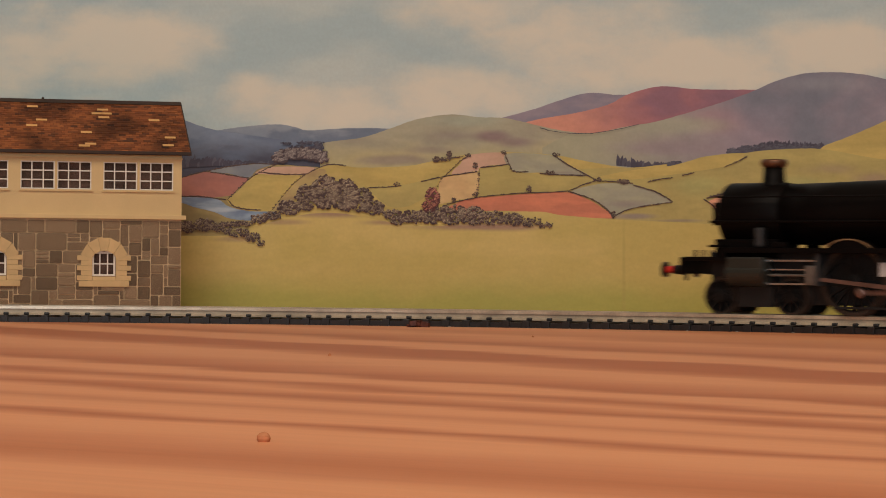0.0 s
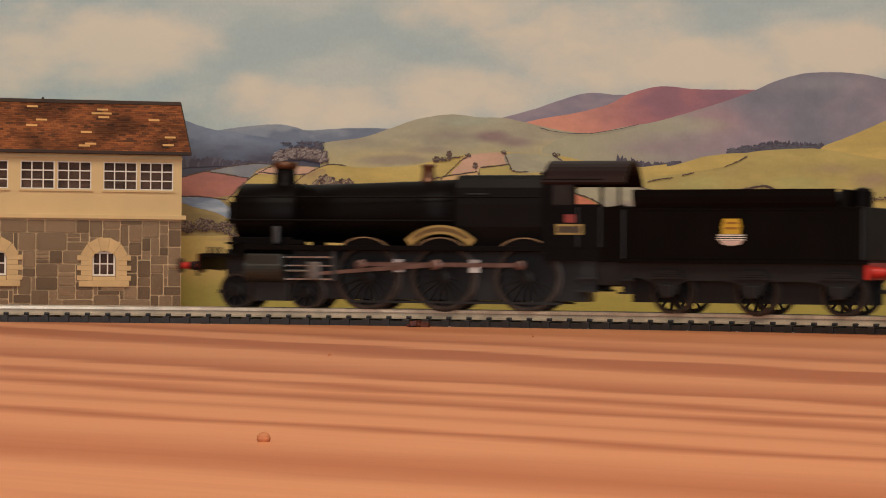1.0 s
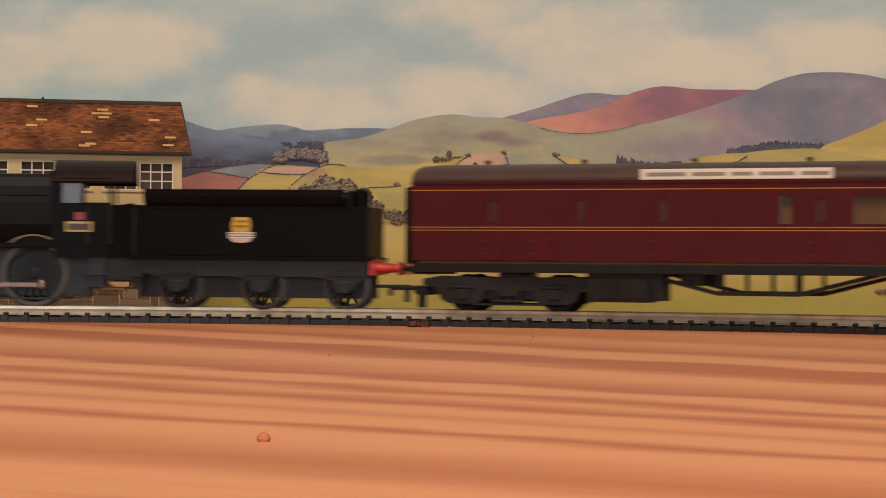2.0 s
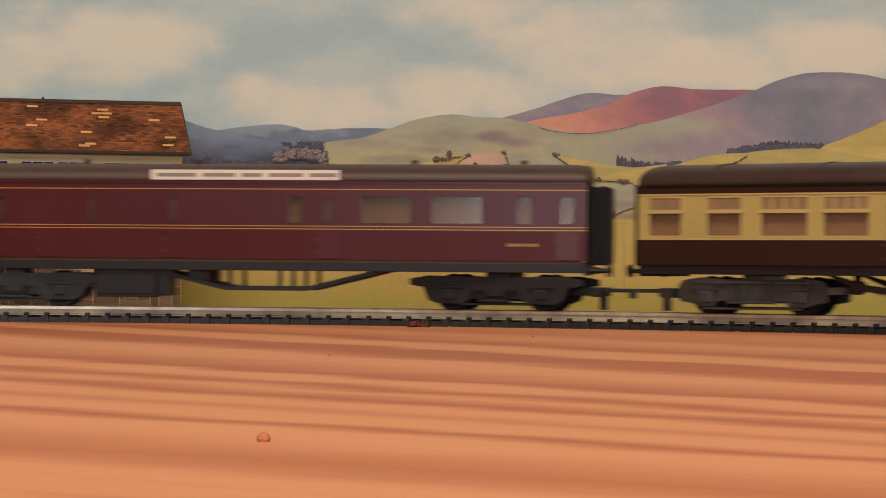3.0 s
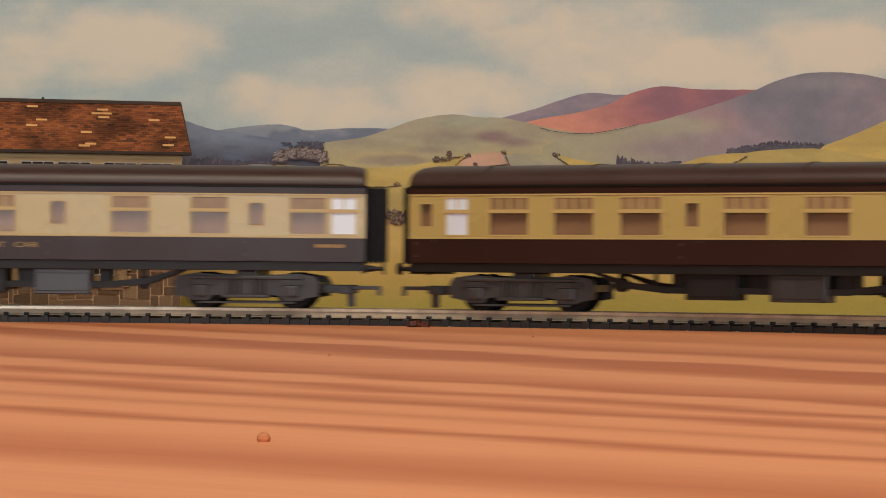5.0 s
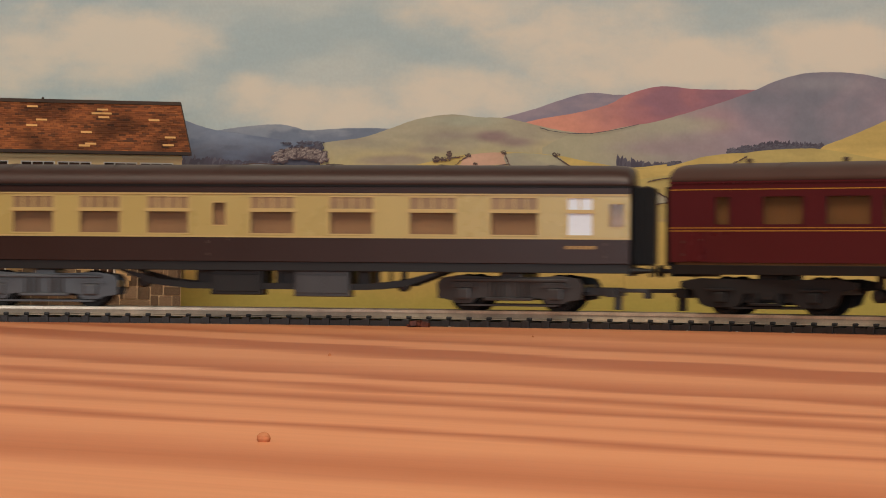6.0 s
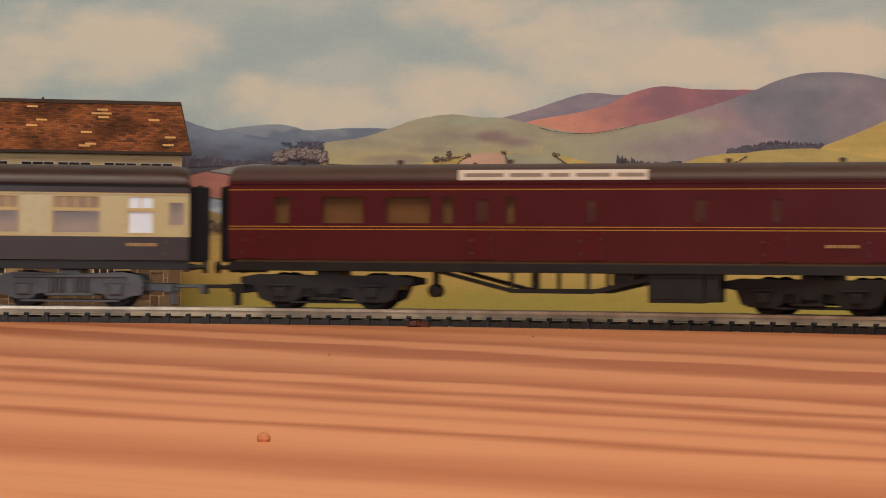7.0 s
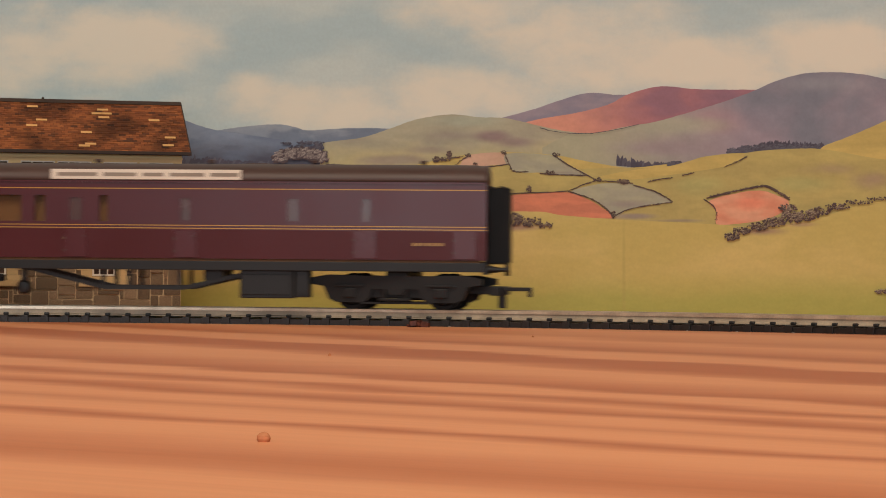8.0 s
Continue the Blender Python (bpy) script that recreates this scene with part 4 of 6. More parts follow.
def paint(name, a, b, scale=40, stretch=2.5, low=0.38, high=0.62, c=None, fall=None, brush=0.06, blots=()):
    """Two brushed inks mixed by a stretched noise, with paper grain; c and fall (top, bottom) shade into a third ink down the sheet."""
    if name in MATS:
        return MATS[name]
    m = bpy.data.materials.new(name)
    MATS[name] = m
    m.use_nodes = True
    nt = m.node_tree
    p, L = nt.nodes["Principled BSDF"], nt.links.new
    tc, mp = nt.nodes.new("ShaderNodeTexCoord"), nt.nodes.new("ShaderNodeMapping")
    mp.inputs["Scale"].default_value = (1, 1, stretch)
    L(tc.outputs["Object"], mp.inputs["Vector"])
    n = nt.nodes.new("ShaderNodeTexNoise")
    n.inputs["Scale"].default_value, n.inputs["Detail"].default_value, n.inputs["Distortion"].default_value = scale, 5, 0.3
    L(mp.outputs[0], n.inputs["Vector"])
    mr = nt.nodes.new("ShaderNodeMapRange")
    mr.interpolation_type = "SMOOTHSTEP"
    mr.inputs[1].default_value, mr.inputs[2].default_value = low, high
    L(n.outputs["Fac"], mr.inputs[0])
    mx = nt.nodes.new("ShaderNodeMix")
    mx.data_type = "RGBA"
    mx.inputs[6].default_value, mx.inputs[7].default_value = (*a, 1), (*b, 1)
    L(mr.outputs[0], mx.inputs[0])
    out = mx.outputs[2]
    if c:
        sx = nt.nodes.new("ShaderNodeSeparateXYZ")
        L(tc.outputs["Object"], sx.inputs[0])
        ad = nt.nodes.new("ShaderNodeMath")
        ad.operation = "MULTIPLY_ADD"
        ad.inputs[1].default_value, ad.inputs[2].default_value = 0.02, -0.01
        L(n.outputs["Fac"], ad.inputs[0])
        sm = nt.nodes.new("ShaderNodeMath")
        L(sx.outputs[fall[2] if len(fall) > 2 else "Z"], sm.inputs[0])
        L(ad.outputs[0], sm.inputs[1])
        f = nt.nodes.new("ShaderNodeMapRange")
        f.interpolation_type = "SMOOTHSTEP"
        f.inputs[1].default_value, f.inputs[2].default_value = fall[0] * U * K, fall[1] * U * K
        L(sm.outputs[0], f.inputs[0])
        m2 = nt.nodes.new("ShaderNodeMix")
        m2.data_type = "RGBA"
        m2.inputs[7].default_value = (*c, 1)
        L(f.outputs[0], m2.inputs[0])
        L(out, m2.inputs[6])
        out = m2.outputs[2]
    # soft washes of another ink, one of them a fold's shading: centre, half width and half height in drawing units,
    # ink, strength
    for cx, cy, rx, ry, wash, strong in blots:
        q = nt.nodes.new("ShaderNodeMapping")
        q.vector_type = "TEXTURE"
        q.inputs["Location"].default_value, q.inputs["Scale"].default_value = ((cx - 784) * U * K, 0, (441 - cy) * U * K), (rx * U * K, 1.0, ry * U * K)
        L(tc.outputs["Object"], q.inputs["Vector"])
        far = nt.nodes.new("ShaderNodeVectorMath")
        far.operation = "LENGTH"
        L(q.outputs[0], far.inputs[0])
        edge = nt.nodes.new("ShaderNodeMath")
        edge.operation = "MULTIPLY_ADD"
        edge.inputs[1].default_value = 1.5
        L(n.outputs["Fac"], edge.inputs[0])
        L(far.outputs["Value"], edge.inputs[2])
        w = nt.nodes.new("ShaderNodeMapRange")
        w.interpolation_type = "SMOOTHSTEP"
        w.inputs[1].default_value, w.inputs[2].default_value, w.inputs[3].default_value, w.inputs[4].default_value = 0.9, 1.85, strong, 0.0
        L(edge.outputs[0], w.inputs[0])
        mb = nt.nodes.new("ShaderNodeMix")
        mb.data_type = "RGBA"
        mb.inputs[7].default_value = (*wash, 1)
        L(w.outputs[0], mb.inputs[0])
        L(out, mb.inputs[6])
        out = mb.outputs[2]
    g = nt.nodes.new("ShaderNodeTexNoise")
    g.inputs["Scale"].default_value, g.inputs["Detail"].default_value = 700, 2
    L(tc.outputs["Object"], g.inputs["Vector"])
    st = nt.nodes.new("ShaderNodeTexNoise")
    st.inputs["Scale"].default_value, st.inputs["Detail"].default_value = 130, 4
    L(mp.outputs[0], st.inputs["Vector"])
    stroke = nt.nodes.new("ShaderNodeMapRange")
    stroke.inputs[1].default_value, stroke.inputs[2].default_value = 0.3, 0.7
    stroke.inputs[3].default_value, stroke.inputs[4].default_value = 1 - brush, 1 + brush
    L(st.outputs["Fac"], stroke.inputs[0])
    both = nt.nodes.new("ShaderNodeMath")
    both.operation = "MULTIPLY"
    gr = nt.nodes.new("ShaderNodeMapRange")
    gr.inputs[3].default_value, gr.inputs[4].default_value = 0.93, 1.06
    L(g.outputs["Fac"], gr.inputs[0])
    mul = nt.nodes.new("ShaderNodeMix")
    mul.data_type, mul.blend_type = "RGBA", "MULTIPLY"
    mul.inputs[0].default_value = 1
    L(out, mul.inputs[6])
    L(gr.outputs[0], both.inputs[0])
    L(stroke.outputs[0], both.inputs[1])
    L(both.outputs[0], mul.inputs[7])
    L(mul.outputs[2], p.inputs["Base Color"])
    p.inputs["Roughness"].default_value = 0.75
    p.inputs["Specular IOR Level"].default_value = 0.15
    return m


def sky_mat():
    m = paint("printed_sky", ink(154, 160, 146), ink(172, 170, 150), scale=14, stretch=2.2, brush=0.02)
    nt = m.node_tree
    L = nt.links.new
    p = nt.nodes["Principled BSDF"]
    last = p.inputs["Base Color"].links[0].from_socket
    tc, mp = nt.nodes.new("ShaderNodeTexCoord"), nt.nodes.new("ShaderNodeMapping")
    mp.inputs["Scale"].default_value, mp.inputs["Location"].default_value = (1, 1, 1.7), (0.31, 0, 0.13)
    L(tc.outputs["Object"], mp.inputs["Vector"])
    # soft cumulus heaps, each a smooth mound broken at the rim
    n = nt.nodes.new("ShaderNodeTexNoise")
    n.inputs["Scale"].default_value, n.inputs["Detail"].default_value, n.inputs["Roughness"].default_value = 30, 6, 0.55
    L(mp.outputs[0], n.inputs["Vector"])
    sx = nt.nodes.new("ShaderNodeSeparateXYZ")
    L(tc.outputs["Object"], sx.inputs[0])
    total = None
    for cx, cz, rx, rz, wgt in ((-624, 360, 240, 85, 1.0), (-720, 330, 200, 70, 0.8), (-334, 268, 95, 50, 0.85), (-200, 246, 230, 55, 0.9), (20, 262, 190, 75, 0.9), (60, 425, 180, 50, 0.75),
                                (270, 375, 250, 75, 0.85), (470, 325, 360, 70, 1.0), (690, 345, 260, 65, 0.95), (-150, 270, 900, 45, 0.4)):
        qs = []
        for axis, c0, r0 in (("X", cx, rx), ("Z", cz, rz)):
            q = nt.nodes.new("ShaderNodeMath")
            q.operation = "MULTIPLY_ADD"
            q.inputs[1].default_value, q.inputs[2].default_value = 1 / (r0 * U * K), -c0 / r0
            L(sx.outputs[axis], q.inputs[0])
            sq = nt.nodes.new("ShaderNodeMath")
            sq.operation = "MULTIPLY"
            L(q.outputs[0], sq.inputs[0])
            L(q.outputs[0], sq.inputs[1])
            qs.append(sq)
        ad = nt.nodes.new("ShaderNodeMath")
        L(qs[0].outputs[0], ad.inputs[0])
        L(qs[1].outputs[0], ad.inputs[1])
        mr = nt.nodes.new("ShaderNodeMapRange")
        mr.inputs[1].default_value, mr.inputs[2].default_value, mr.inputs[3].default_value, mr.inputs[4].default_value = 0.0, 1.3, wgt, 0.0
        L(ad.outputs[0], mr.inputs[0])
        if total is None:
            total = mr.outputs[0]
        else:
            mxm = nt.nodes.new("ShaderNodeMath")
            mxm.operation = "MAXIMUM"
            L(total, mxm.inputs[0])
            L(mr.outputs[0], mxm.inputs[1])
            total = mxm.outputs[0]
    a2 = nt.nodes.new("ShaderNodeMath")
    a2.operation = "MULTIPLY_ADD"
    a2.inputs[1].default_value, a2.inputs[2].default_value = 1.9, -1.0
    L(n.outputs["Fac"], a2.inputs[0])
    s2 = nt.nodes.new("ShaderNodeMath")
    L(a2.outputs[0], s2.inputs[0])
    L(total, s2.inputs[1])
    f = nt.nodes.new("ShaderNodeMapRange")
    f.interpolation_type = "SMOOTHSTEP"
    f.inputs[1].default_value, f.inputs[2].default_value = 0.08, 0.95
    L(s2.outputs[0], f.inputs[0])
    mx = nt.nodes.new("ShaderNodeMix")
    mx.data_type = "RGBA"
    mx.inputs[7].default_value = (*ink(197, 180, 150), 1)
    L(f.outputs[0], mx.inputs[0])
    L(last, mx.inputs[6])
    L(mx.outputs[2], p.inputs["Base Color"])
    return m


def smooth_line(pts, n=8, closed=False, rough=0.0, seed=1):
    """A flowing line through a few hand-placed points."""
    out, N = [], len(pts)
    g = (lambda i: pts[i % N]) if closed else (lambda i: pts[min(max(i, 0), N - 1)])
    rnd = random.Random(seed)
    for i in range(N if closed else N - 1):
        a, b, c, d = g(i - 1), g(i), g(i + 1), g(i + 2)
        for k in range(n):
            t = k / n
            out.append(tuple(0.5 * (2 * b[q] + (c[q] - a[q]) * t + (2 * a[q] - 5 * b[q] + 4 * c[q] - d[q]) * t * t + (3 * b[q] - a[q] - 3 * c[q] + d[q]) * t ** 3)
                             + rnd.uniform(-rough, rough) for q in (0, 1)))
    if not closed:
        out.append(tuple(pts[-1]))
    return out


LAYER, SHEET = [0], 0.004   # inked layers and the step between them, in millimetres


def flat(name, pts, material, parent, label=""):
    """One inked shape on the sheet, each a hair over the one before."""
    LAYER[0] += 1
    y = -SHEET * LAYER[0]
    bm = bmesh.new()
    vs = [bm.verts.new(((x - 784) * U * K, y * K, (441 - z) * U * K)) for x, z in pts]
    es = [bm.edges.new((vs[i], vs[(i + 1) % len(vs)])) for i in range(len(vs))]
    bmesh.ops.triangle_fill(bm, use_beauty=True, edges=es)
    return part(name, bm, material, parent, label)


def ridge(name, pts, base, material, parent, label="", rough=0.3):
    line = smooth_line(pts, 8, rough=rough, seed=int(pts[0][0] + pts[1][1]))
    return flat(name, line + [(line[-1][0], base), (line[0][0], base)], material, parent, label)


def field(pts, material, parent, name="painted_field"):
    return flat(name, smooth_line(pts, 5, True, 0.4, int(pts[0][0])), material, parent)


def clumps(name, spots, inks, parent, label="", seed=3):
    """Foliage in leafy lobes: a dark ragged mass, then lobes from the top down, each shaded below and dabbed with paler leaves on its upper rim. spots: x, y, spread x, spread y, count, size."""
    rnd = random.Random(seed)
    bm = bmesh.new()
    base = SHEET * (LAYER[0] + 1)

    def dab(x, z, r, tone, lay, flat_=0.8):
        lay += 0.0036 * rnd.random()
        k, ph, tilt = rnd.randint(5, 8), rnd.random() * 6, rnd.uniform(-0.9, 0.9)
        ct, st = math.cos(tilt), math.sin(tilt)
        vs = []
        for q in range(k):
            w = r * rnd.uniform(0.6, 1.15)
            u, v = w * math.cos(ph + 6.283 * q / k), w * flat_ * math.sin(ph + 6.283 * q / k)
            vs.append(bm.verts.new(((x - 784 + u * ct - v * st) * U * K, -(base + lay) * K, (441 - z + u * st + v * ct) * U * K)))
        bm.faces.new(vs).material_index = tone
    lobes = []
    for x, y, sx, sy, n, size in spots:
        for _ in range(int(n * 1.6)):
            a, q = rnd.uniform(0, 6.283), math.sqrt(rnd.random())
            dab(x + sx * q * math.cos(a), y + sy * q * math.sin(a), size * rnd.uniform(0.5, 1.15), 0, 0.015 * rnd.random())
        for _ in range(int(n * 1.7)):
            a, q = rnd.uniform(0, 6.283), math.sqrt(rnd.random()) * 0.95
            lobes.append((y + sy * q * math.sin(a), x + sx * q * math.cos(a), size * rnd.uniform(0.45, 0.95), -math.sin(a) * q))
    lobes.sort()
    for i, (pz, px, r, up) in enumerate(lobes):
        lay = 0.02 + 0.013 * int((8 if len(lobes) > 40 else 1) * i / len(lobes))
        dab(px + r * 0.25, pz + r * 0.5, r * 0.6, 0, lay)
        for _ in range(7):
            a = radians(rnd.uniform(140, 370))
            d = r * rnd.uniform(0.1, 1.0)
            dab(px + d * math.cos(a), pz + d * 0.8 * math.sin(a), r * rnd.uniform(0.25, 0.55), 1, lay + 0.0045, 0.4)
        for _ in range(5 if up > -0.1 else 3):
            a = radians(rnd.uniform(180, 300))
            d = r * rnd.uniform(0.4, 0.9)
            dab(px + d * math.cos(a), pz + d * 0.8 * math.sin(a), r * rnd.uniform(0.16, 0.36), 2, lay + 0.009, 0.36)
    ob = part(name, bm, inks[0], parent, label)
    for m in inks[1:]:
        ob.data.materials.append(m)
    LAYER[0] += 4 if len(lobes) > 40 else 0
    return ob


def spires(name, rows, inks, parent, seed=5):
    """A far wood: narrow pointed crowns standing close along a line. rows: x from, x to, y from, y to, height from, height to."""
    rnd = random.Random(seed)
    LAYER[0] += 1
    y = -SHEET * LAYER[0] * K
    bm = bmesh.new()
    for x0, x1, ya, yb, ha, hb in rows:
        n = int((x1 - x0) / 1.6)
        for i in range(n):
            u = i / n
            x, z, h, w = x0 + (x1 - x0) * u + rnd.uniform(-1, 1), ya + (yb - ya) * u + 1.5, (ha + (hb - ha) * u) * rnd.uniform(0.4, 1.05), rnd.uniform(2.2, 5.0)
            k = rnd.uniform(0.35, 0.8)
            pts = ((-w, 0), (w, 0), (w * 1.1, h * 0.45), (w * k, h * 0.8), (rnd.uniform(-0.2, 0.9) * k * w, h), (-w * k, h * rnd.uniform(0.7, 0.95)), (-w * 1.1, h * 0.4))
            f = bm.faces.new([bm.verts.new(((x + a - 784) * U * K, y - 0.000003 * (i % 13), (441 - z + b) * U * K)) for a, b in pts])
            f.material_index = 1 if rnd.random() < 0.3 else 0
    ob = part(name, bm, inks[0], parent)
    ob.data.materials.append(inks[1])
    LAYER[0] += 12
    return ob


def hedge(pts, parent, size=3.0, seed=4, inks=None, step=6.0):
    """A field boundary: a dark wavering stroke with leafy tufts along it."""
    line = smooth_line(pts, 10)
    rnd = random.Random(seed)
    wob = [(size * rnd.uniform(0.3, 0.75), rnd.uniform(-0.5, 0.5)) for _ in line]
    side = [(x + w * 0.5, y - w + d) for (x, y), (w, d) in zip(line, wob)]
    back = [(x - w * 0.2, y + w + d) for (x, y), (w, d) in zip(line, wob)]
    flat("painted_hedge", side + back[::-1], (inks or HEDGE)[0], parent)
    spots, run = [], 0.0
    for (a, b), (c, d) in zip(line, line[1:]):
        run += math.hypot(c - a, d - b)
        if run > step * rnd.uniform(0.6, 3.0):
            spots.append((a, b - size * 0.2, size * 1.6, size * 0.5, 3, size * rnd.uniform(0.4, 0.8)))
            run = 0.0
    return clumps("painted_hedge_tuft", spots, inks or HEDGE, parent, "", seed)


def tones(name, *cols):
    return [paint(name + t, ink(*c), ink(*[v * 0.9 for v in c]), 120, 1.0) for t, c in zip(("_dark", "_mid", "_light"), cols)]


HEDGE = tones("hedge_ink", (86, 66, 56), (100, 80, 64), (132, 110, 82))
BUSH = tones("bush_ink", (80, 61, 53), (114, 92, 72), (160, 137, 104))
MAUVE = tones("mauve_tree_ink", (82, 66, 61), (116, 98, 86), (160, 140, 120))
RUSSET = tones("russet_ink", (92, 56, 50), (142, 84, 66), (184, 126, 96))
WOODS = tones("far_woods_ink", (78, 70, 72), (90, 82, 82), (102, 95, 92))


def backdrop():
    b = tagged(empty("backdrop", pose(0, 1.13, 0.02907, 0, -0.478, 0)), "printed countryside backscene sheet with hills, fields and cloudy sky", "backdrop", kind="structure")
    board = boxes((-420, 420, 0.0, 3.0, -26, 330))
    part("sheet", board, sky_mat(), b, "blue-grey printed sky with warm clouds")
    plum, soil, dusk, leaf = ink(120, 92, 88), ink(138, 104, 82), ink(126, 108, 96), ink(150, 142, 84)
    far = paint("ink_far_hill", ink(138, 134, 126), ink(122, 122, 120), 60, c=ink(104, 106, 108), fall=(216, 200))
    blue = paint("ink_blue_hill", ink(116, 118, 120), ink(98, 101, 106), 50, c=ink(74, 70, 73), fall=(196, 150))
    green = paint("ink_green_hill", ink(154, 140, 108), ink(140, 126, 100), 34, 2.2, 0.4, 0.7, c=ink(166, 146, 98), fall=(200, 150),
                  blots=((870, 242, 48, 13, plum, 0.75), (912, 252, 46, 13, plum, 0.6), (800, 240, 60, 12, dusk, 0.4), (700, 284, 90, 12, dusk, 0.65), (760, 266, 60, 10, dusk, 0.5), (820, 215, 80, 14, ink(148, 146, 118), 0.6)))
    lilac = paint("ink_lilac_hill", ink(138, 118, 114), ink(112, 106, 104), 22, 1.3, 0.38, 0.62, c=ink(152, 140, 106), fall=(560, 200, "X"),
                  blots=((1275, 212, 60, 26, ink(152, 116, 108), 0.6), (1180, 262, 110, 18, ink(136, 116, 108), 0.7), (1450, 150, 120, 22, ink(140, 130, 122), 0.5), (1360, 200, 90, 30, ink(126, 114, 112), 0.5), (1170, 222, 130, 18, ink(152, 142, 112), 0.75)))
    mauve = paint("ink_mauve_hill", ink(136, 118, 114), ink(122, 110, 110), 50)
    red = paint("ink_red_hill", ink(150, 98, 92), ink(132, 92, 92), 45, 2.0, c=ink(188, 124, 96), fall=(380, 200, "X"), blots=((1290, 172, 60, 16, ink(124, 90, 92), 0.7),))
    olive = paint("ink_olive_field", ink(166, 142, 80), ink(156, 133, 76), 36, 3.0,
                  blots=((1470, 300, 80, 14, ink(150, 124, 84), 0.8), (1545, 318, 50, 24, ink(146, 118, 88), 0.8), (1420, 325, 70, 18, leaf, 0.5), (1230, 330, 70, 25, leaf, 0.5), (1125, 383, 55, 7, dusk, 0.8), (1200, 391, 60, 4, dusk, 0.6)))
    yellow = paint("ink_yellow_field", ink(178, 148, 80), ink(166, 138, 75), 40, 3.0, blots=((700, 290, 90, 10, ink(186, 158, 92), 0.6), (600, 312, 50, 10, ink(178, 146, 84), 0.6)))
    # the last, upright wash paints the shading of a fold in the sheet
    meadow = paint("ink_meadow", ink(181, 151, 85), ink(171, 144, 77), 18, 2.5, c=ink(150, 137, 66), fall=(-30, -100), brush=0.035,
                   blots=((850, 402, 150, 9, soil, 0.9), (600, 378, 95, 9, soil, 0.85), (690, 394, 60, 6, soil, 0.7), (500, 394, 50, 6, soil, 0.6), (1345, 410, 62, 9, soil, 0.85), (1420, 398, 40, 6, soil, 0.6), (420, 424, 50, 6, soil, 0.5), (1104, 470, 5, 130, ink(150, 128, 68), 0.5)))
    peach = paint("ink_peach_field", ink(194, 156, 100), ink(182, 142, 92), 50)
    pink = paint("ink_pink_field", ink(182, 140, 108), ink(172, 132, 100), 50)
    clay = paint("ink_clay_field", ink(190, 112, 78), ink(176, 104, 74), 40, 4.0)
    rose = paint("ink_rose_field", ink(196, 134, 98), ink(192, 118, 84), 50, blots=((1330, 360, 40, 14, ink(200, 112, 80), 0.7),))
    dim_rose = paint("ink_dim_rose_field", ink(158, 100, 80), ink(146, 94, 78), 50)
    sage = paint("ink_sage_field", ink(154, 142, 106), ink(144, 132, 104), 50, 3.0, blots=((1110, 362, 60, 10, dusk, 0.6), (1000, 308, 40, 6, dusk, 0.5)))
    slate = paint("ink_slate_field", ink(128, 122, 110), ink(116, 112, 106), 50)
    river = paint("ink_river", ink(134, 138, 136), ink(106, 112, 118), 60, 4.0, blots=((390, 372, 50, 5, ink(166, 164, 154), 0.8),))
    bank = paint("ink_bank", ink(150, 126, 76), ink(130, 108, 68), 50, blots=((350, 300, 60, 14, ink(92, 78, 70), 0.8),))
    lane = paint("ink_lane", ink(168, 138, 84), ink(150, 120, 78), 60)

    ridge("painted_hill", [(380, 232), (420, 226), (470, 221), (500, 221), (525, 226), (545, 231), (600, 228), (640, 227), (690, 228), (780, 234)], 300, far, b)
    ridge("painted_hill", [(200, 216), (280, 204), (320, 211), (350, 222), (385, 231), (430, 238), (480, 245), (520, 251), (580, 258), (640, 266)], 330, blue, b)
    ridge("painted_hill", [(860, 216), (940, 195), (990, 178), (1040, 165), (1090, 168), (1140, 170), (1240, 190)], 290, mauve, b)
    ridge("painted_hill", [(900, 226), (950, 212), (1020, 200), (1075, 186), (1110, 168), (1150, 156), (1180, 153), (1230, 158), (1290, 159), (1345, 160), (1420, 170)], 290, red, b)
    ridge("painted_hill", [(566, 300), (568, 270), (572, 254), (640, 244), (690, 228), (740, 211), (800, 203), (850, 208), (890, 209), (930, 217), (980, 229), (1040, 238), (1120, 250)], 340, green, b)
    ridge("painted_hill", [(960, 262), (1010, 238), (1060, 235), (1100, 226), (1160, 216), (1200, 205), (1270, 184), (1330, 163), (1370, 145), (1420, 131), (1470, 128), (1520, 131), (1568, 140), (1660, 160), (1800, 150)], 340, lilac, b)
    spires("painted_woods", [(1094, 1130, 292, 296, 20, 16), (1130, 1165, 297, 297, 15, 12), (1165, 1205, 297, 288, 11, 6)], WOODS, b, 8)
    spires("painted_woods", [(1300, 1360, 274, 266, 12, 18), (1350, 1400, 267, 264, 18, 20), (1395, 1458, 264, 264, 17, 13)], WOODS, b, 9)
    clumps("painted_woods", [(1292 + i * 6, 269 - 7 * math.sin(i / 10), 7, 5 if i < 4 else 7, 11, 3.4) for i in range(28)], WOODS, b, seed=9)
    LAYER[0] += 30
    spires("painted_woods", [(322, 400, 296, 292, 26, 15), (400, 490, 293, 290, 12, 8)], WOODS, b, 10)
    ridge("painted_field", [(1450, 268), (1460, 258), (1500, 243), (1545, 224), (1590, 206), (1700, 180)], 340, yellow, b)
    ridge("painted_field", [(300, 318), (322, 314), (360, 304), (400, 296), (440, 291), (500, 292), (560, 296), (620, 296)], 440, bank, b)
    ridge("painted_field", [(440, 318), (500, 306), (560, 298), (590, 292), (640, 297), (720, 294), (770, 285), (830, 274), (900, 270), (980, 275), (1040, 286), (1110, 297), (1180, 291)], 430, yellow, b)
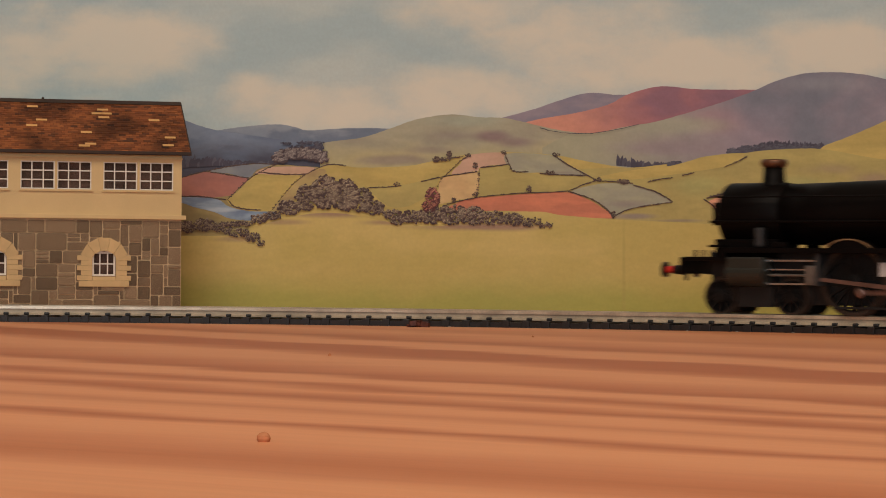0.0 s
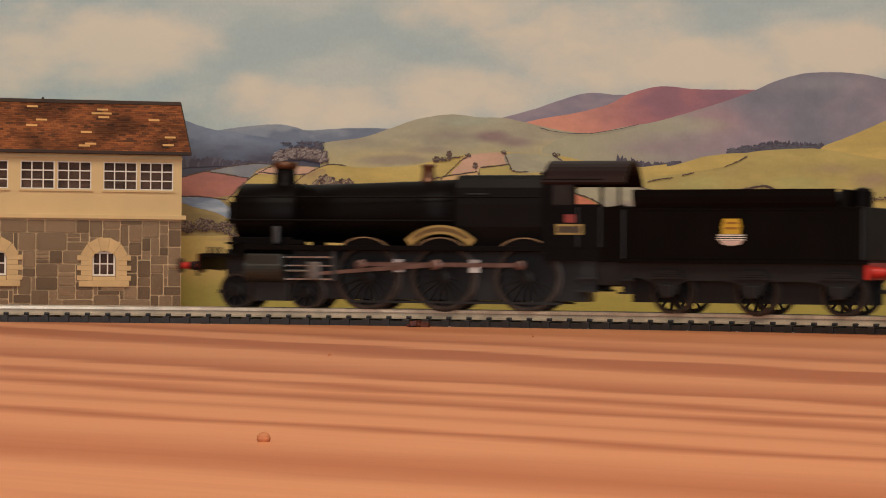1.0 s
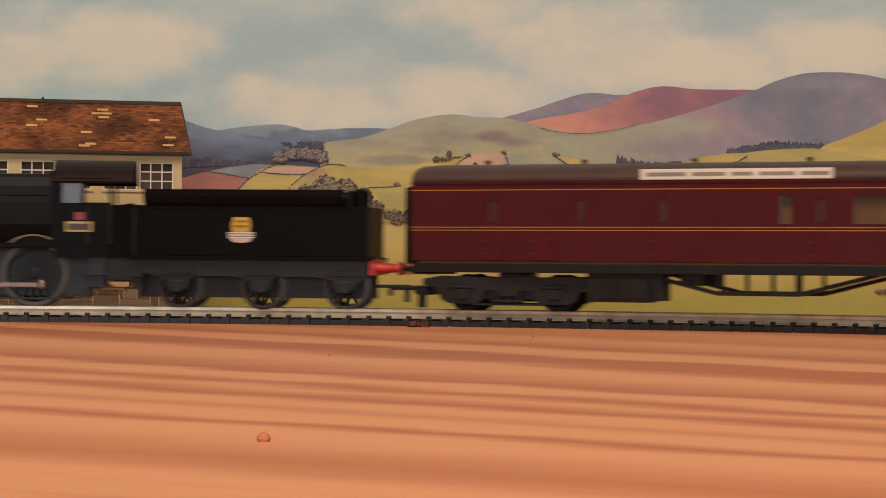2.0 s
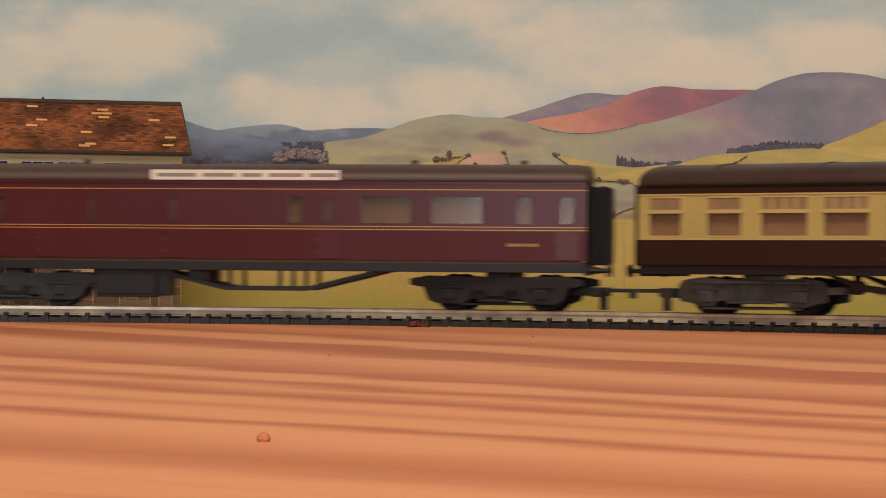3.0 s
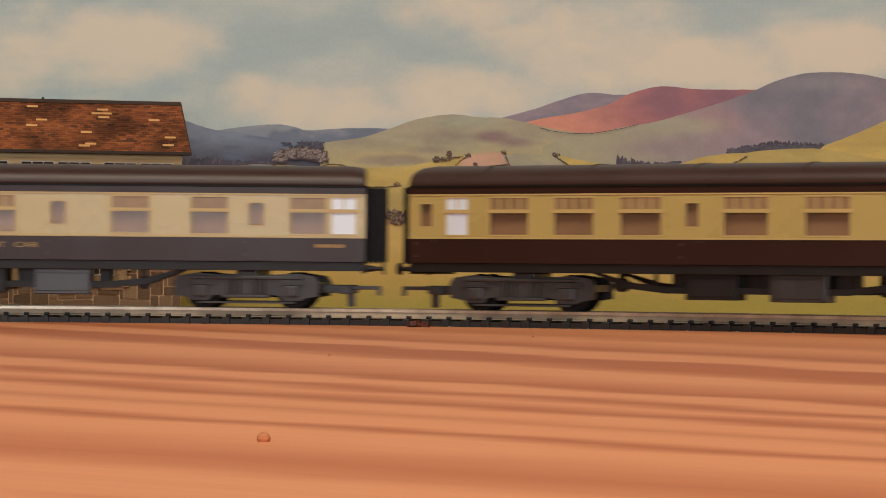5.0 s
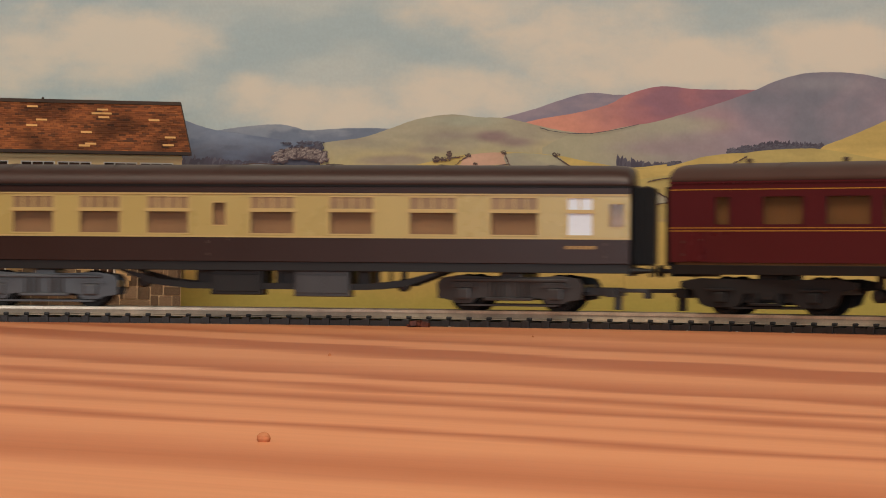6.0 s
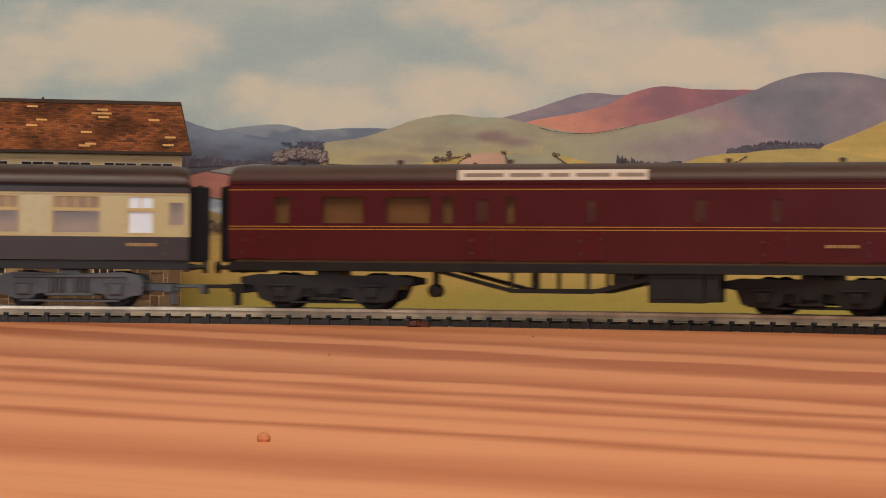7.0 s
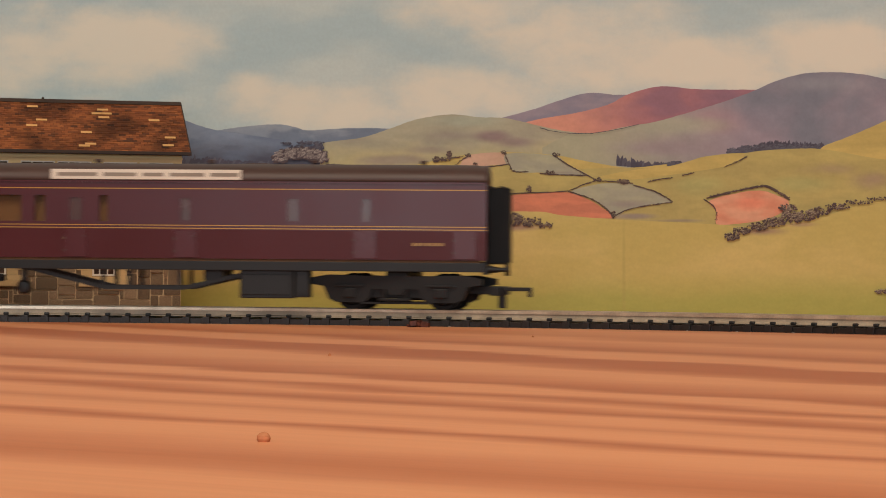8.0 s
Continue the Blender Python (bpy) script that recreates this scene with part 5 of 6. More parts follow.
    ridge("painted_field", [(1010, 300), (1100, 297), (1165, 297), (1220, 286), (1260, 276), (1320, 271), (1350, 267), (1400, 264), (1460, 265), (1568, 283), (1720, 296)], 440, olive, b)
    for pts, m in (([(1060, 314), (1130, 300), (1190, 294), (1250, 277), (1318, 272), (1285, 294), (1200, 308), (1120, 318)], yellow),
                   ([(800, 309), (815, 290), (830, 275), (890, 271), (901, 291), (850, 297), (845, 304)], pink), ([(896, 273), (980, 276), (1005, 292), (1040, 311), (990, 310), (960, 306), (910, 303)], sage),
                   ([(848, 300), (900, 292), (910, 304), (990, 311), (1040, 313), (1055, 320), (1010, 333), (990, 341), (930, 343), (850, 347), (843, 346)], olive),
                   ([(782, 316), (810, 311), (846, 305), (842, 346), (805, 355), (775, 362), (770, 350), (776, 335)], peach),
                   ([(655, 332), (700, 330), (740, 322), (775, 314), (768, 335), (752, 350), (720, 366), (690, 366), (665, 348)], olive),
                   ([(785, 374), (820, 355), (850, 350), (930, 344), (1005, 341), (1040, 353), (1065, 368), (1085, 387), (1000, 382), (900, 374), (850, 374)], clay),
                   ([(1010, 340), (1060, 326), (1110, 325), (1150, 336), (1188, 357), (1150, 363), (1110, 372), (1088, 384), (1070, 366), (1045, 352)], sage),
                   ([(1092, 389), (1130, 373), (1190, 361), (1245, 354), (1265, 372), (1268, 396), (1180, 392)], olive),
                   ([(1256, 356), (1300, 343), (1345, 338), (1372, 345), (1395, 356), (1388, 374), (1350, 390), (1300, 397), (1268, 397), (1267, 375)], rose),
                   ([(310, 322), (350, 308), (372, 305), (405, 309), (438, 317), (420, 335), (400, 348), (310, 350)], dim_rose), ([(372, 303), (405, 296), (450, 291), (484, 291), (455, 301), (440, 315), (405, 308)], slate),
                   ([(402, 355), (420, 340), (450, 310), (470, 307), (536, 310), (515, 330), (495, 352), (480, 368), (440, 371), (415, 366)], yellow), ([(452, 306), (480, 296), (548, 296), (558, 300), (540, 310), (470, 309)], pink),
                   ([(562, 300), (578, 305), (548, 330), (522, 355), (495, 376), (483, 370), (505, 345), (532, 316)], lane),
                   ([(310, 350), (380, 352), (405, 366), (440, 374), (490, 376), (460, 390), (410, 388), (380, 376), (340, 366)], river)):
        field(pts, m, b)
    ridge("painted_meadow", [(200, 424), (320, 418), (400, 417), (450, 407), (480, 393), (540, 380), (600, 378), (660, 388), (720, 399), (800, 398), (850, 378), (950, 375), (1000, 382),
                             (1090, 389), (1200, 394), (1270, 398), (1350, 402), (1430, 390), (1500, 370), (1568, 352), (1800, 320)], 600, meadow, b, "yellow-green printed meadow", rough=0.2)
    for k, pts in enumerate(([(310, 318), (352, 306), (372, 303)], [(372, 305), (405, 310), (440, 316)], [(372, 302), (405, 295), (450, 290), (490, 292)], [(402, 354), (440, 318), (470, 300), (488, 292)],
                             [(404, 354), (415, 366), (440, 371), (462, 372)], [(480, 374), (500, 348), (520, 325), (545, 307), (580, 292), (612, 294)], [(458, 305), (500, 309), (540, 309)], [(310, 349), (350, 348), (400, 354)],
                             [(652, 333), (690, 331), (710, 329)], [(745, 322), (785, 313), (845, 304)], [(785, 313), (800, 300), (815, 285), (832, 275)], [(768, 340), (774, 330), (782, 316)],
                             [(892, 270), (902, 293), (910, 304), (935, 304)], [(850, 297), (902, 291)], [(848, 300), (846, 330), (842, 347)], [(955, 307), (990, 310), (1040, 311)], [(980, 275), (1005, 292), (1035, 308), (1055, 320)],
                             [(790, 362), (850, 349), (930, 342), (1000, 339), (1030, 328), (1055, 320)], [(1005, 339), (1045, 352), (1070, 368), (1086, 385)], [(1055, 320), (1085, 322), (1120, 325)], [(1120, 328), (1160, 340), (1190, 357)],
                             [(1086, 383), (1120, 369), (1190, 358)], [(1245, 353), (1262, 365), (1268, 380), (1266, 396)], [(1145, 323), (1165, 318), (1190, 315)], [(1208, 311), (1228, 306)], [(1282, 296), (1310, 284), (1322, 277)],
                             [(770, 285), (820, 277)])):
        hedge(pts, b, 1.7, 20 + k, step=3.4)
    hedge([(955, 227), (1000, 236), (1060, 235), (1130, 221)], b, 1.0, 48, WOODS)
    hedge([(1250, 351), (1300, 339), (1340, 331), (1362, 332), (1398, 354)], b, 3.2, 51)
    clumps("painted_tree", [(795, 276, 5, 8, 12, 2.6), (772, 282, 7, 5, 10, 2.4), (785, 282, 8, 4, 8, 2.2), (828, 275, 6, 3, 7, 2.0), (891, 270, 6, 3, 6, 1.8), (985, 274, 8, 3, 7, 1.8), (1058, 318, 7, 4, 9, 2.2), (1102, 322, 12, 4, 16, 2.4),
                            (936, 335, 5, 6, 10, 2.2), (841, 293, 5, 5, 8, 2.0), (842, 344, 6, 4, 8, 2.0), (803, 354, 4, 4, 7, 1.8), (975, 306, 9, 4, 9, 2.0), (1085, 380, 4, 7, 10, 2.2), (702, 326, 5, 3, 6, 1.8)], HEDGE, b, seed=30)
    clumps("painted_woods", [(508, 254, 12, 2, 10, 2.0), (548, 253, 26, 2.6, 22, 2.4), (564, 262, 9, 8, 22, 3.0), (535, 262, 22, 5, 20, 3.0)], WOODS, b, seed=29)
    LAYER[0] += 30
    clumps("painted_trees", [(492 + i * 10, 281 - 9 * math.sin(math.pi * (i + 0.7) / 9.4), 9, 10, 13, 5.0) for i in range(9)], MAUVE, b, seed=31)
    clumps("painted_bush", [(458, 388, 15, 8, 20, 3.6), (482, 382, 16, 7, 20, 3.6), (512, 368, 20, 13, 34, 4.2), (542, 350, 18, 23, 48, 4.8), (575, 341, 25, 29, 84, 5.4), (610, 345, 25, 27, 78, 5.4), (638, 354, 20, 21, 48, 4.8),
                            (662, 368, 20, 12, 30, 4.2), (694, 379, 17, 8, 22, 3.6)], BUSH, b, "clump of painted trees", seed=32)
    clumps("painted_bush", [(704, 391, 14, 7, 18, 3.4), (730, 385, 24, 11, 36, 4), (765, 382, 24, 15, 44, 4.4), (800, 380, 26, 17, 48, 4.6), (835, 382, 24, 16, 42, 4.4), (870, 386, 24, 12, 34, 4), (905, 388, 22, 11, 30, 3.8), (940, 393, 20, 8, 22, 3.2), (966, 399, 14, 5, 12, 2.6)], BUSH, b, seed=33)
    LAYER[0] += 30
    clumps("painted_russet_tree", [(766, 350, 12, 18, 34, 3.8), (758, 366, 12, 10, 18, 3.6)], RUSSET, b, seed=34)
    clumps("painted_bush", [(332, 402, 16, 10, 22, 3.8), (362, 398, 18, 12, 28, 3.8), (392, 402, 20, 9, 24, 3.6), (425, 396, 22, 6, 20, 3.2), (420, 412, 22, 7, 20, 3.4), (446, 420, 16, 8, 18, 3.4), (461, 430, 9, 5, 9, 2.8)], BUSH, b, seed=35)
    clumps("painted_bush", [(1295, 419, 13, 7, 18, 3.0), (1312, 409, 16, 6, 18, 3.0), (1342, 401, 20, 6, 22, 3.2), (1370, 393, 20, 8, 28, 3.4), (1402, 384, 22, 10, 36, 3.8), (1430, 381, 20, 9, 28, 3.6), (1394, 369, 16, 7, 20, 3.4), (1450, 374, 20, 7, 22, 3.2),
                            (1482, 366, 24, 5, 20, 2.8), (1520, 358, 26, 3.4, 16, 2.4), (1552, 352, 22, 2.6, 12, 2.2)], BUSH, b, seed=36)
    clumps("painted_bush", [(1560, 516, 12, 4, 14, 3)], BUSH, b, seed=37)


backdrop()

# ---- locomotive and tender ----
RODS = []   # (part, function of time giving its pose on the locomotive)
DRIVER, CRANK, PIN_UP = 11.8, 5.0, 325.5
CYL_GREEN = mat("cylinder_dark_olive", (0.022, 0.022, 0.017), 0.4, vary=0.2, scale=120)
FIREBOX_BLACK = mat("firebox_satin_black", (0.0055, 0.0042, 0.0038), 0.44, vary=0.12, scale=60, spec=0.13)
BEAD = mat("dull_brass_beading", srgb(150, 122, 88), 0.45, metal=0.3, vary=0.15, scale=200)
# the cab roof's reddish ceiling reflection is put into its base colour
CAB_ROOF = mat("cab_roof_black_with_red_sheen", (0.018, 0.0065, 0.006), 0.5, vary=0.15, scale=80, spec=0.25)
COAL = mat("coal_black", (0.008, 0.008, 0.008), 0.6, vary=0.5, scale=300, bump=0.8)
PIPE_GREY = mat("grey_pipe", (0.028, 0.028, 0.029), 0.4, vary=0.2, scale=120)


def spoked_wheels(parent, x, r, spokes, name="driving_wheel", weight=True, y=9.6):
    """A pair of spoked wheels on one axle, with tyre, boss and balance weight."""
    bm = bmesh.new()
    for sgn in (-1, 1):
        o = sgn * y
        lathe(bm, [(o - sgn * 1.4, 2.2), (o + sgn * 0.9, 2.2), (o + sgn * 1.1, 1.2)], (0, 0, 0), "y", 16)
        if weight:
            a, b = sorted((o - sgn * 0.6, o + sgn * 0.5))
            arc = [(r * 0.87 * math.cos(radians(q)), r * 0.87 * math.sin(radians(q))) for q in range(-125, -54, 10)]
            prism(bm, arc, a, b)
            prism(bm, [(2.2, 0), (1.7, CRANK + 1.2), (-1.7, CRANK + 1.2), (-2.2, 0)], a, b)
    if r < 7:
        lathe(bm, [(-y + 1.1, r * 0.88), (y - 1.1, r * 0.88)], (0, 0, 0), "y", 28)
    lathe(bm, [(-y, 1.4), (y, 1.4)], (0, 0, 0), "y", 12)
    w = part(name, bm, WHEEL, parent, "black spoked wheels with steel tyres")
    for sgn in (-1, 1):
        t = bmesh.new()
        o = sgn * y
        lathe(t, [(o + sgn * 0.8, r * 0.9), (o + sgn * 0.8, r), (o - sgn * 1.0, r), (o - sgn * 1.1, r + 0.8), (o - sgn * 1.8, r + 0.8), (o - sgn * 1.9, r * 0.9), (o + sgn * 0.8, r * 0.9)], (0, 0, 0), "y", 48, caps=False)
        part("tyre", t, TYRE, w, "worn brown steel tyre")
        t = bmesh.new()
        lathe(t, [(o + sgn * 0.6, r * 0.86), (o + sgn * 0.6, r * 0.9), (o - sgn * 1.2, r * 0.9), (o - sgn * 1.2, r * 0.84), (o + sgn * 0.6, r * 0.86)], (0, 0, 0), "y", 40, caps=False)
        part("rim", t, WHEEL, w)
        a, b = sorted((o - sgn * 0.5, o + sgn * 0.35))
        first = part("spoke", boxes((-0.34, 0.34, a, b, 1.8, r * 0.88)), WHEEL, w)
        for i in range(1, spokes):
            share(first, w, Matrix.Rotation(6.28319 * i / spokes, 4, "Y"))
    return w


def locomotive():
    e = tagged(empty("steam_locomotive"), "black model steam locomotive with brass nameplate and copper-capped chimney", "model locomotive")
    zc = 40.8
    bm = bmesh.new()
    lathe(bm, [(-81.4, 3.0), (-81.0, 7.9), (-80.3, 10.5), (-79.4, 11.0), (-57.5, 11.0), (-57.2, 10.7)], (0, 0, zc), "x", 48)
    part("smokebox", bm, LOCO_BLACK, e, smooth=True)
    d = bmesh.new()
    lathe(d, [(-83.2, 0.6), (-83.0, 3.5), (-82.2, 6.6), (-81.4, 8.6), (-81.0, 8.8)], (0, 0, zc), "x", 40)
    box(d, -84.0, -82.8, -0.5, 0.5, zc - 2.4, zc + 2.4, bevel=0.1)
    box(d, -82.8, -80.8, -9.0, -7.8, zc - 4, zc + 4, bevel=0.2)
    part("smokebox_door", d, LOCO_BLACK, e, "black domed smokebox door", smooth=False)
    bm = bmesh.new()
    lathe(bm, [(-57.3, 10.5), (-40, 10.9), (-8, 12.0), (6.5, 12.7)], (0, 0, zc), "x", 48)
    part("boiler", bm, LOCO_BLACK, e, "tapered satin black boiler", smooth=True)
    for x, r in ((-57.0, 10.75), (-38, 11.1), (-18, 11.8), (3, 12.7)):
        b = bmesh.new()
        lathe(b, [(x - 0.5, r - 0.3), (x - 0.5, r), (x + 0.5, r), (x + 0.5, r - 0.3)], (0, 0, zc), "x", 48, caps=False)
        part("boiler_band", b, LOCO_BLACK, e)
    prof = [(-10.6, 29.0), (-12.6, 36.0), (-13.0, 44.0), (-12.6, 50.0), (-11.2, 53.2), (-9.0, 54.4), (0, 54.9), (9.0, 54.4), (11.2, 53.2), (12.6, 50.0), (13.0, 44.0), (12.6, 36.0), (10.6, 29.0)]
    part("firebox", prism(bmesh.new(), prof, 5.0, 38.0, "yz"), FIREBOX_BLACK, e, "square-topped black firebox")
    # fittings on the boiler
    bm = bmesh.new()
    lathe(bm, [(50.2, 5.4), (51.4, 4.5), (52.6, 3.9), (57.2, 3.7)], (-63.7, 0, 0), "z", 28)
    ch = part("chimney", bm, LOCO_BLACK, e, smooth=True)
    bm = bmesh.new()
    lathe(bm, [(57.0, 3.8), (57.6, 4.3), (58.4, 4.75), (59.2, 4.75), (59.9, 4.3), (59.9, 3.0), (57.5, 2.9)], (-63.7, 0, 0), "z", 28)
    part("chimney_cap", bm, COPPER, ch, "polished copper chimney cap", smooth=True)
    bm = bmesh.new()
    lathe(bm, [(51.8, 3.6), (53.0, 2.7), (54.4, 2.3), (57.4, 2.1), (57.9, 2.6), (58.7, 2.6), (58.8, 1.6)], (-8.8, 0, 0), "z", 24)
    part("safety_valve_bonnet", bm, COPPER, e, "copper safety valve bonnet", smooth=True)
    for sgn in (-1, 1):
        b = bmesh.new()
        lathe(b, [(-80, 0.28), (36, 0.28)], (0, sgn * 12.9, 46.6), "x", 8)
        for x in (-78, -55, -32, -10):
            lathe(b, [(11.4, 0.35), (13.2, 0.35)] if sgn > 0 else [(-13.2, 0.35), (-11.4, 0.35)], (x, 0, 46.6), "y", 6)
        part("handrail", b, LOCO_BLACK, e, "thin wire handrail")
        b = bmesh.new()
        lathe(b, [(-82, 0.5), (4, 0.5)], (0, sgn * 12.4, 38.0), "x", 8)
        part("ejector_pipe", b, LOCO_BLACK, e)
        y0, y1 = sorted((sgn * 10.0, sgn * 13.6))
        part("steam_pipe", boxes((-64.4, -61.4, y0, y1, 29.2, 36.0), bevel=0.9), PIPE_GREY, e, "grey outside steam pipe")
        b = bmesh.new()
        box(b, -57.5, -52, *sorted((sgn * 12.6, sgn * 14.2)), 29.1, 31.0, bevel=0.3)
        box(b, -82, -77, *sorted((sgn * 9, sgn * 14)), 29.1, 30.0, bevel=0.2)
        part("lubricator", b, LOCO_BLACK, e)
        t = boxes((9, 17, *sorted((sgn * 13.05, sgn * 13.3)), 47.5, 47.9))
        part("washout_strip", t, PIPE_GREY, e)
    # running plate, frames and front end
    bm = boxes((-76, 57, -15.6, 15.6, 27.2, 29.0), bevel=0.15)
    box(bm, -91, -74, -15.6, 15.6, 24.4, 25.8, bevel=0.15)
    box(bm, -77, -74.5, -15.6, 15.6, 25.2, 28.6, bevel=0.15)
    part("running_plate", bm, LOCO_BLACK, e)
    part("frame", boxes((-84, 52, -7.4, 7.4, 9.4, 27.4), bevel=0.3), UNDER, e)
    part("saddle", boxes((-82, -58, -9, 9, 25.6, 32.0), bevel=0.5), LOCO_BLACK, e)
    part("buffer_beam", boxes((-92.2, -90.8, -15.8, 15.8, 19.8, 25.6), bevel=0.15), LOCO_BLACK, e)
    part("beam_face", boxes((-92.5, -92.2, -15.2, 15.2, 20.2, 25.2)), RED, e, "red painted front buffer beam face")
    for y in (-11.5, 11.5):
        b = bmesh.new()
        lathe(b, [(-92.0, 2.0), (-93.2, 1.8), (-96.6, 1.5)], (0, y, 21.2), "x", 16)
        bu = part("buffer", b, BLACK, e, "black buffer housing with red shank")
        b = bmesh.new()
        lathe(b, [(-96.4, 1.25), (-99.5, 1.25)], (0, y, 21.2), "x", 20)
        part("buffer_shank", b, RED, bu, "red buffer shank")
        b = bmesh.new()
        lathe(b, [(-99.4, 1.0), (-99.6, 2.8), (-100.6, 2.7), (-100.9, 1.4)], (0, y, 21.2), "x", 20)
        part("buffer_head", b, TYRE, bu)
    b = boxes((-98, -92, -0.5, 0.5, 20.6, 21.4), (-98.4, -97.4, -0.5, 0.5, 17.4, 21.4))
    part("coupling_hook", b, UNDER, e)
    b = bmesh.new()
    for y in (-6, 0, 6):
        box(b, -91.6, -90.6, y - 0.4, y + 0.4, 25.8, 28.2)
    part("lamp_iron", b, UNDER, e)
    # splashers with brass beading
    for x in (-28.5, 0, 31):
        for sgn in (-1, 1):
            pts = [(x + 14.0 * math.cos(radians(a)), 18.0 + 14.0 * math.sin(radians(a))) for a in range(52, 129, 7)]
            y0, y1 = sorted((sgn * 8.0, sgn * 15.0))
            sp = part("splasher", prism(bmesh.new(), pts + [(pts[-1][0], 28.9), (pts[0][0], 28.9)], y0, y1), LOCO_BLACK, e)
            rim = [(x + 14.15 * math.cos(radians(a)), 18.0 + 14.15 * math.sin(radians(a))) for a in range(50, 131, 7)]
            inn = [(x + 13.75 * math.cos(radians(a)), 18.0 + 13.75 * math.sin(radians(a))) for a in range(130, 49, -7)]
            y0, y1 = sorted((sgn * 15.0, sgn * 15.35))
            part("beading", prism(bmesh.new(), rim + inn, y0, y1), BEAD, sp, "thin brass edge beading")
            if x == 0:
                o = [(18.5 * math.cos(radians(a)), 18.0 + 18.5 * math.sin(radians(a))) for a in range(45, 136, 6)]
                n = [(15.3 * math.cos(radians(a)), 18.0 + 15.3 * math.sin(radians(a))) for a in range(135, 44, -6)]
                y0, y1 = sorted((sgn * 14.6, sgn * 15.25))
                pl = part("nameplate", prism(bmesh.new(), o + n, y0, y1), YELLOW, e, "curved brass nameplate")
                o = [(17.7 * math.cos(radians(a)), 18.0 + 17.7 * math.sin(radians(a))) for a in range(52, 129, 6)]
                n = [(16.2 * math.cos(radians(a)), 18.0 + 16.2 * math.sin(radians(a))) for a in range(128, 51, -6)]
                y0, y1 = sorted((sgn * 15.25, sgn * 15.33))
                part("name_bar", prism(bmesh.new(), o + n, y0, y1), mat("dull_brass_bar", srgb(112, 88, 50), 0.45, metal=0.3, vary=0.15, scale=300), pl)
    # cab
    for sgn in (-1, 1):
        y0, y1 = sorted((sgn * 15.2, sgn * 16.0))
        b = bmesh.new()
        panel(b, 37.5, 59.6, 28.6, 53.0, y0, y1, [(41.4, 48.4, 43.8, 51.0), (49.8, 58.4, 44.0, 52.2)] if sgn < 0 else [(40.0, 58.6, 43.4, 52.6)])
        box(b, 38.5, 62, *sorted((sgn * 14.9, sgn * 15.7)), 24.0, 28.6)
        cs = part("cab_side", b, LOCO_BLACK, e)
        if sgn < 0:
            part("cab_window", boxes((41.4, 48.4, y0 + 0.2, y0 + 0.5, 43.8, 51.0)), mat("dim_cab_glazing", (0.022, 0.018, 0.017), 0.2, vary=0.15, scale=120), cs, "dim glazed cab window")
        yo = sgn * 16.0
        y0, y1 = sorted((yo, yo + sgn * 0.25))
        np_ = part("number_plate", boxes((42.6, 52.4, y0, y1, 33.2, 37.0), bevel=0.08), YELLOW, cs, "brass cab plate with dark bar")
        yb0, yb1 = sorted((yo + sgn * 0.25, yo + sgn * 0.33))
        part("number_bar", boxes((43.3, 51.7, yb0, yb1, 33.9, 36.2)), mat("plate_dark_bar", srgb(74, 58, 40), 0.5, vary=0.2, scale=300), np_)
        part("route_panel", boxes((45.8, 49.6, y0, y1, 37.5, 40.4)), mat("dull_red_panel", srgb(134, 48, 42), 0.5, vary=0.15, scale=300), cs, "small dull red route panel")
        b = bmesh.new()
        for x in (50.6, 58.8):
            lathe(b, [(29, 0.3), (43, 0.3)], (x, sgn * 16.3, 0), "z", 8)
        part("cab_handrail", b, PIPE_GREY, cs)
        b = bmesh.new()
        for z in (13.0, 17.5):
            box(b, 50, 58, *sorted((sgn * 12.6, sgn * 16.2)), z, z + 0.7)
        box(b, 51, 57, *sorted((sgn * 13.0, sgn * 13.7)), 13, 25)
        part("cab_step", b, UNDER, e)
    part("cab_front", boxes((37.2, 38.2, -15.2, 15.2, 29, 55.6)), LOCO_BLACK, e)
    roof = [(16.6 * math.sin(radians(a)), 38.6 + 21.4 * math.cos(radians(a))) for a in range(-52, 53, 8)]
    inner = [(p[0] * 0.96, p[1] - 0.8) for p in reversed(roof)]
    part("cab_roof", prism(bmesh.new(), [(y * 1.28, z) for y, z in roof] + [(y * 1.28, z) for y, z in inner], 37.6, 67.6, "yz"), CAB_ROOF, e, "dark curved cab roof with a reddish sheen put into its colour")
    part("cab_floor", boxes((38, 62, -14.8, 14.8, 27.5, 28.6)), UNDER, e)
    # cylinders and motion brackets
    for sgn in (-1, 1):
        y0, y1 = sorted((sgn * 8.5, sgn * 17.4))
        b = boxes((-73.0, -59.4, y0, y1, 19.8, 25.8), bevel=0.6)
        lathe(b, [(-73.8, 2.0), (-73.4, 4.8), (-59.2, 4.8), (-58.8, 2.0)], (0, sgn * 13.0, 20.2), "x", 26)
        part("cylinder", b, CYL_GREEN, e, "dark olive cylinder block")
        for z, w in ((24.3, 0.45), (21.3, 0.35), (16.3, 0.45)):
            part("slide_bar", boxes((-59.2, -40.0, *sorted((sgn * 12.2, sgn * 13.6)), z, z + w * 1.4)), STEEL, e, "bright steel slide bar")
        part("motion_bracket", boxes((-41, -39.6, *sorted((sgn * 7.2, sgn * 14.6)), 16.0, 27.2), bevel=0.2), PIPE_GREY, e)
        for x in (-16.6, 11.8):
            b = boxes((x - 2.0, x + 2.0, *sorted((sgn * 10.8, sgn * 11.6)), 19.4, 24.2), bevel=0.2)
            part("brake_hanger", b, mat("pale_metal_bracket", (0.62, 0.61, 0.59), 0.4, metal=0.3, vary=0.1, scale=150), e, "pale metal brake hanger")
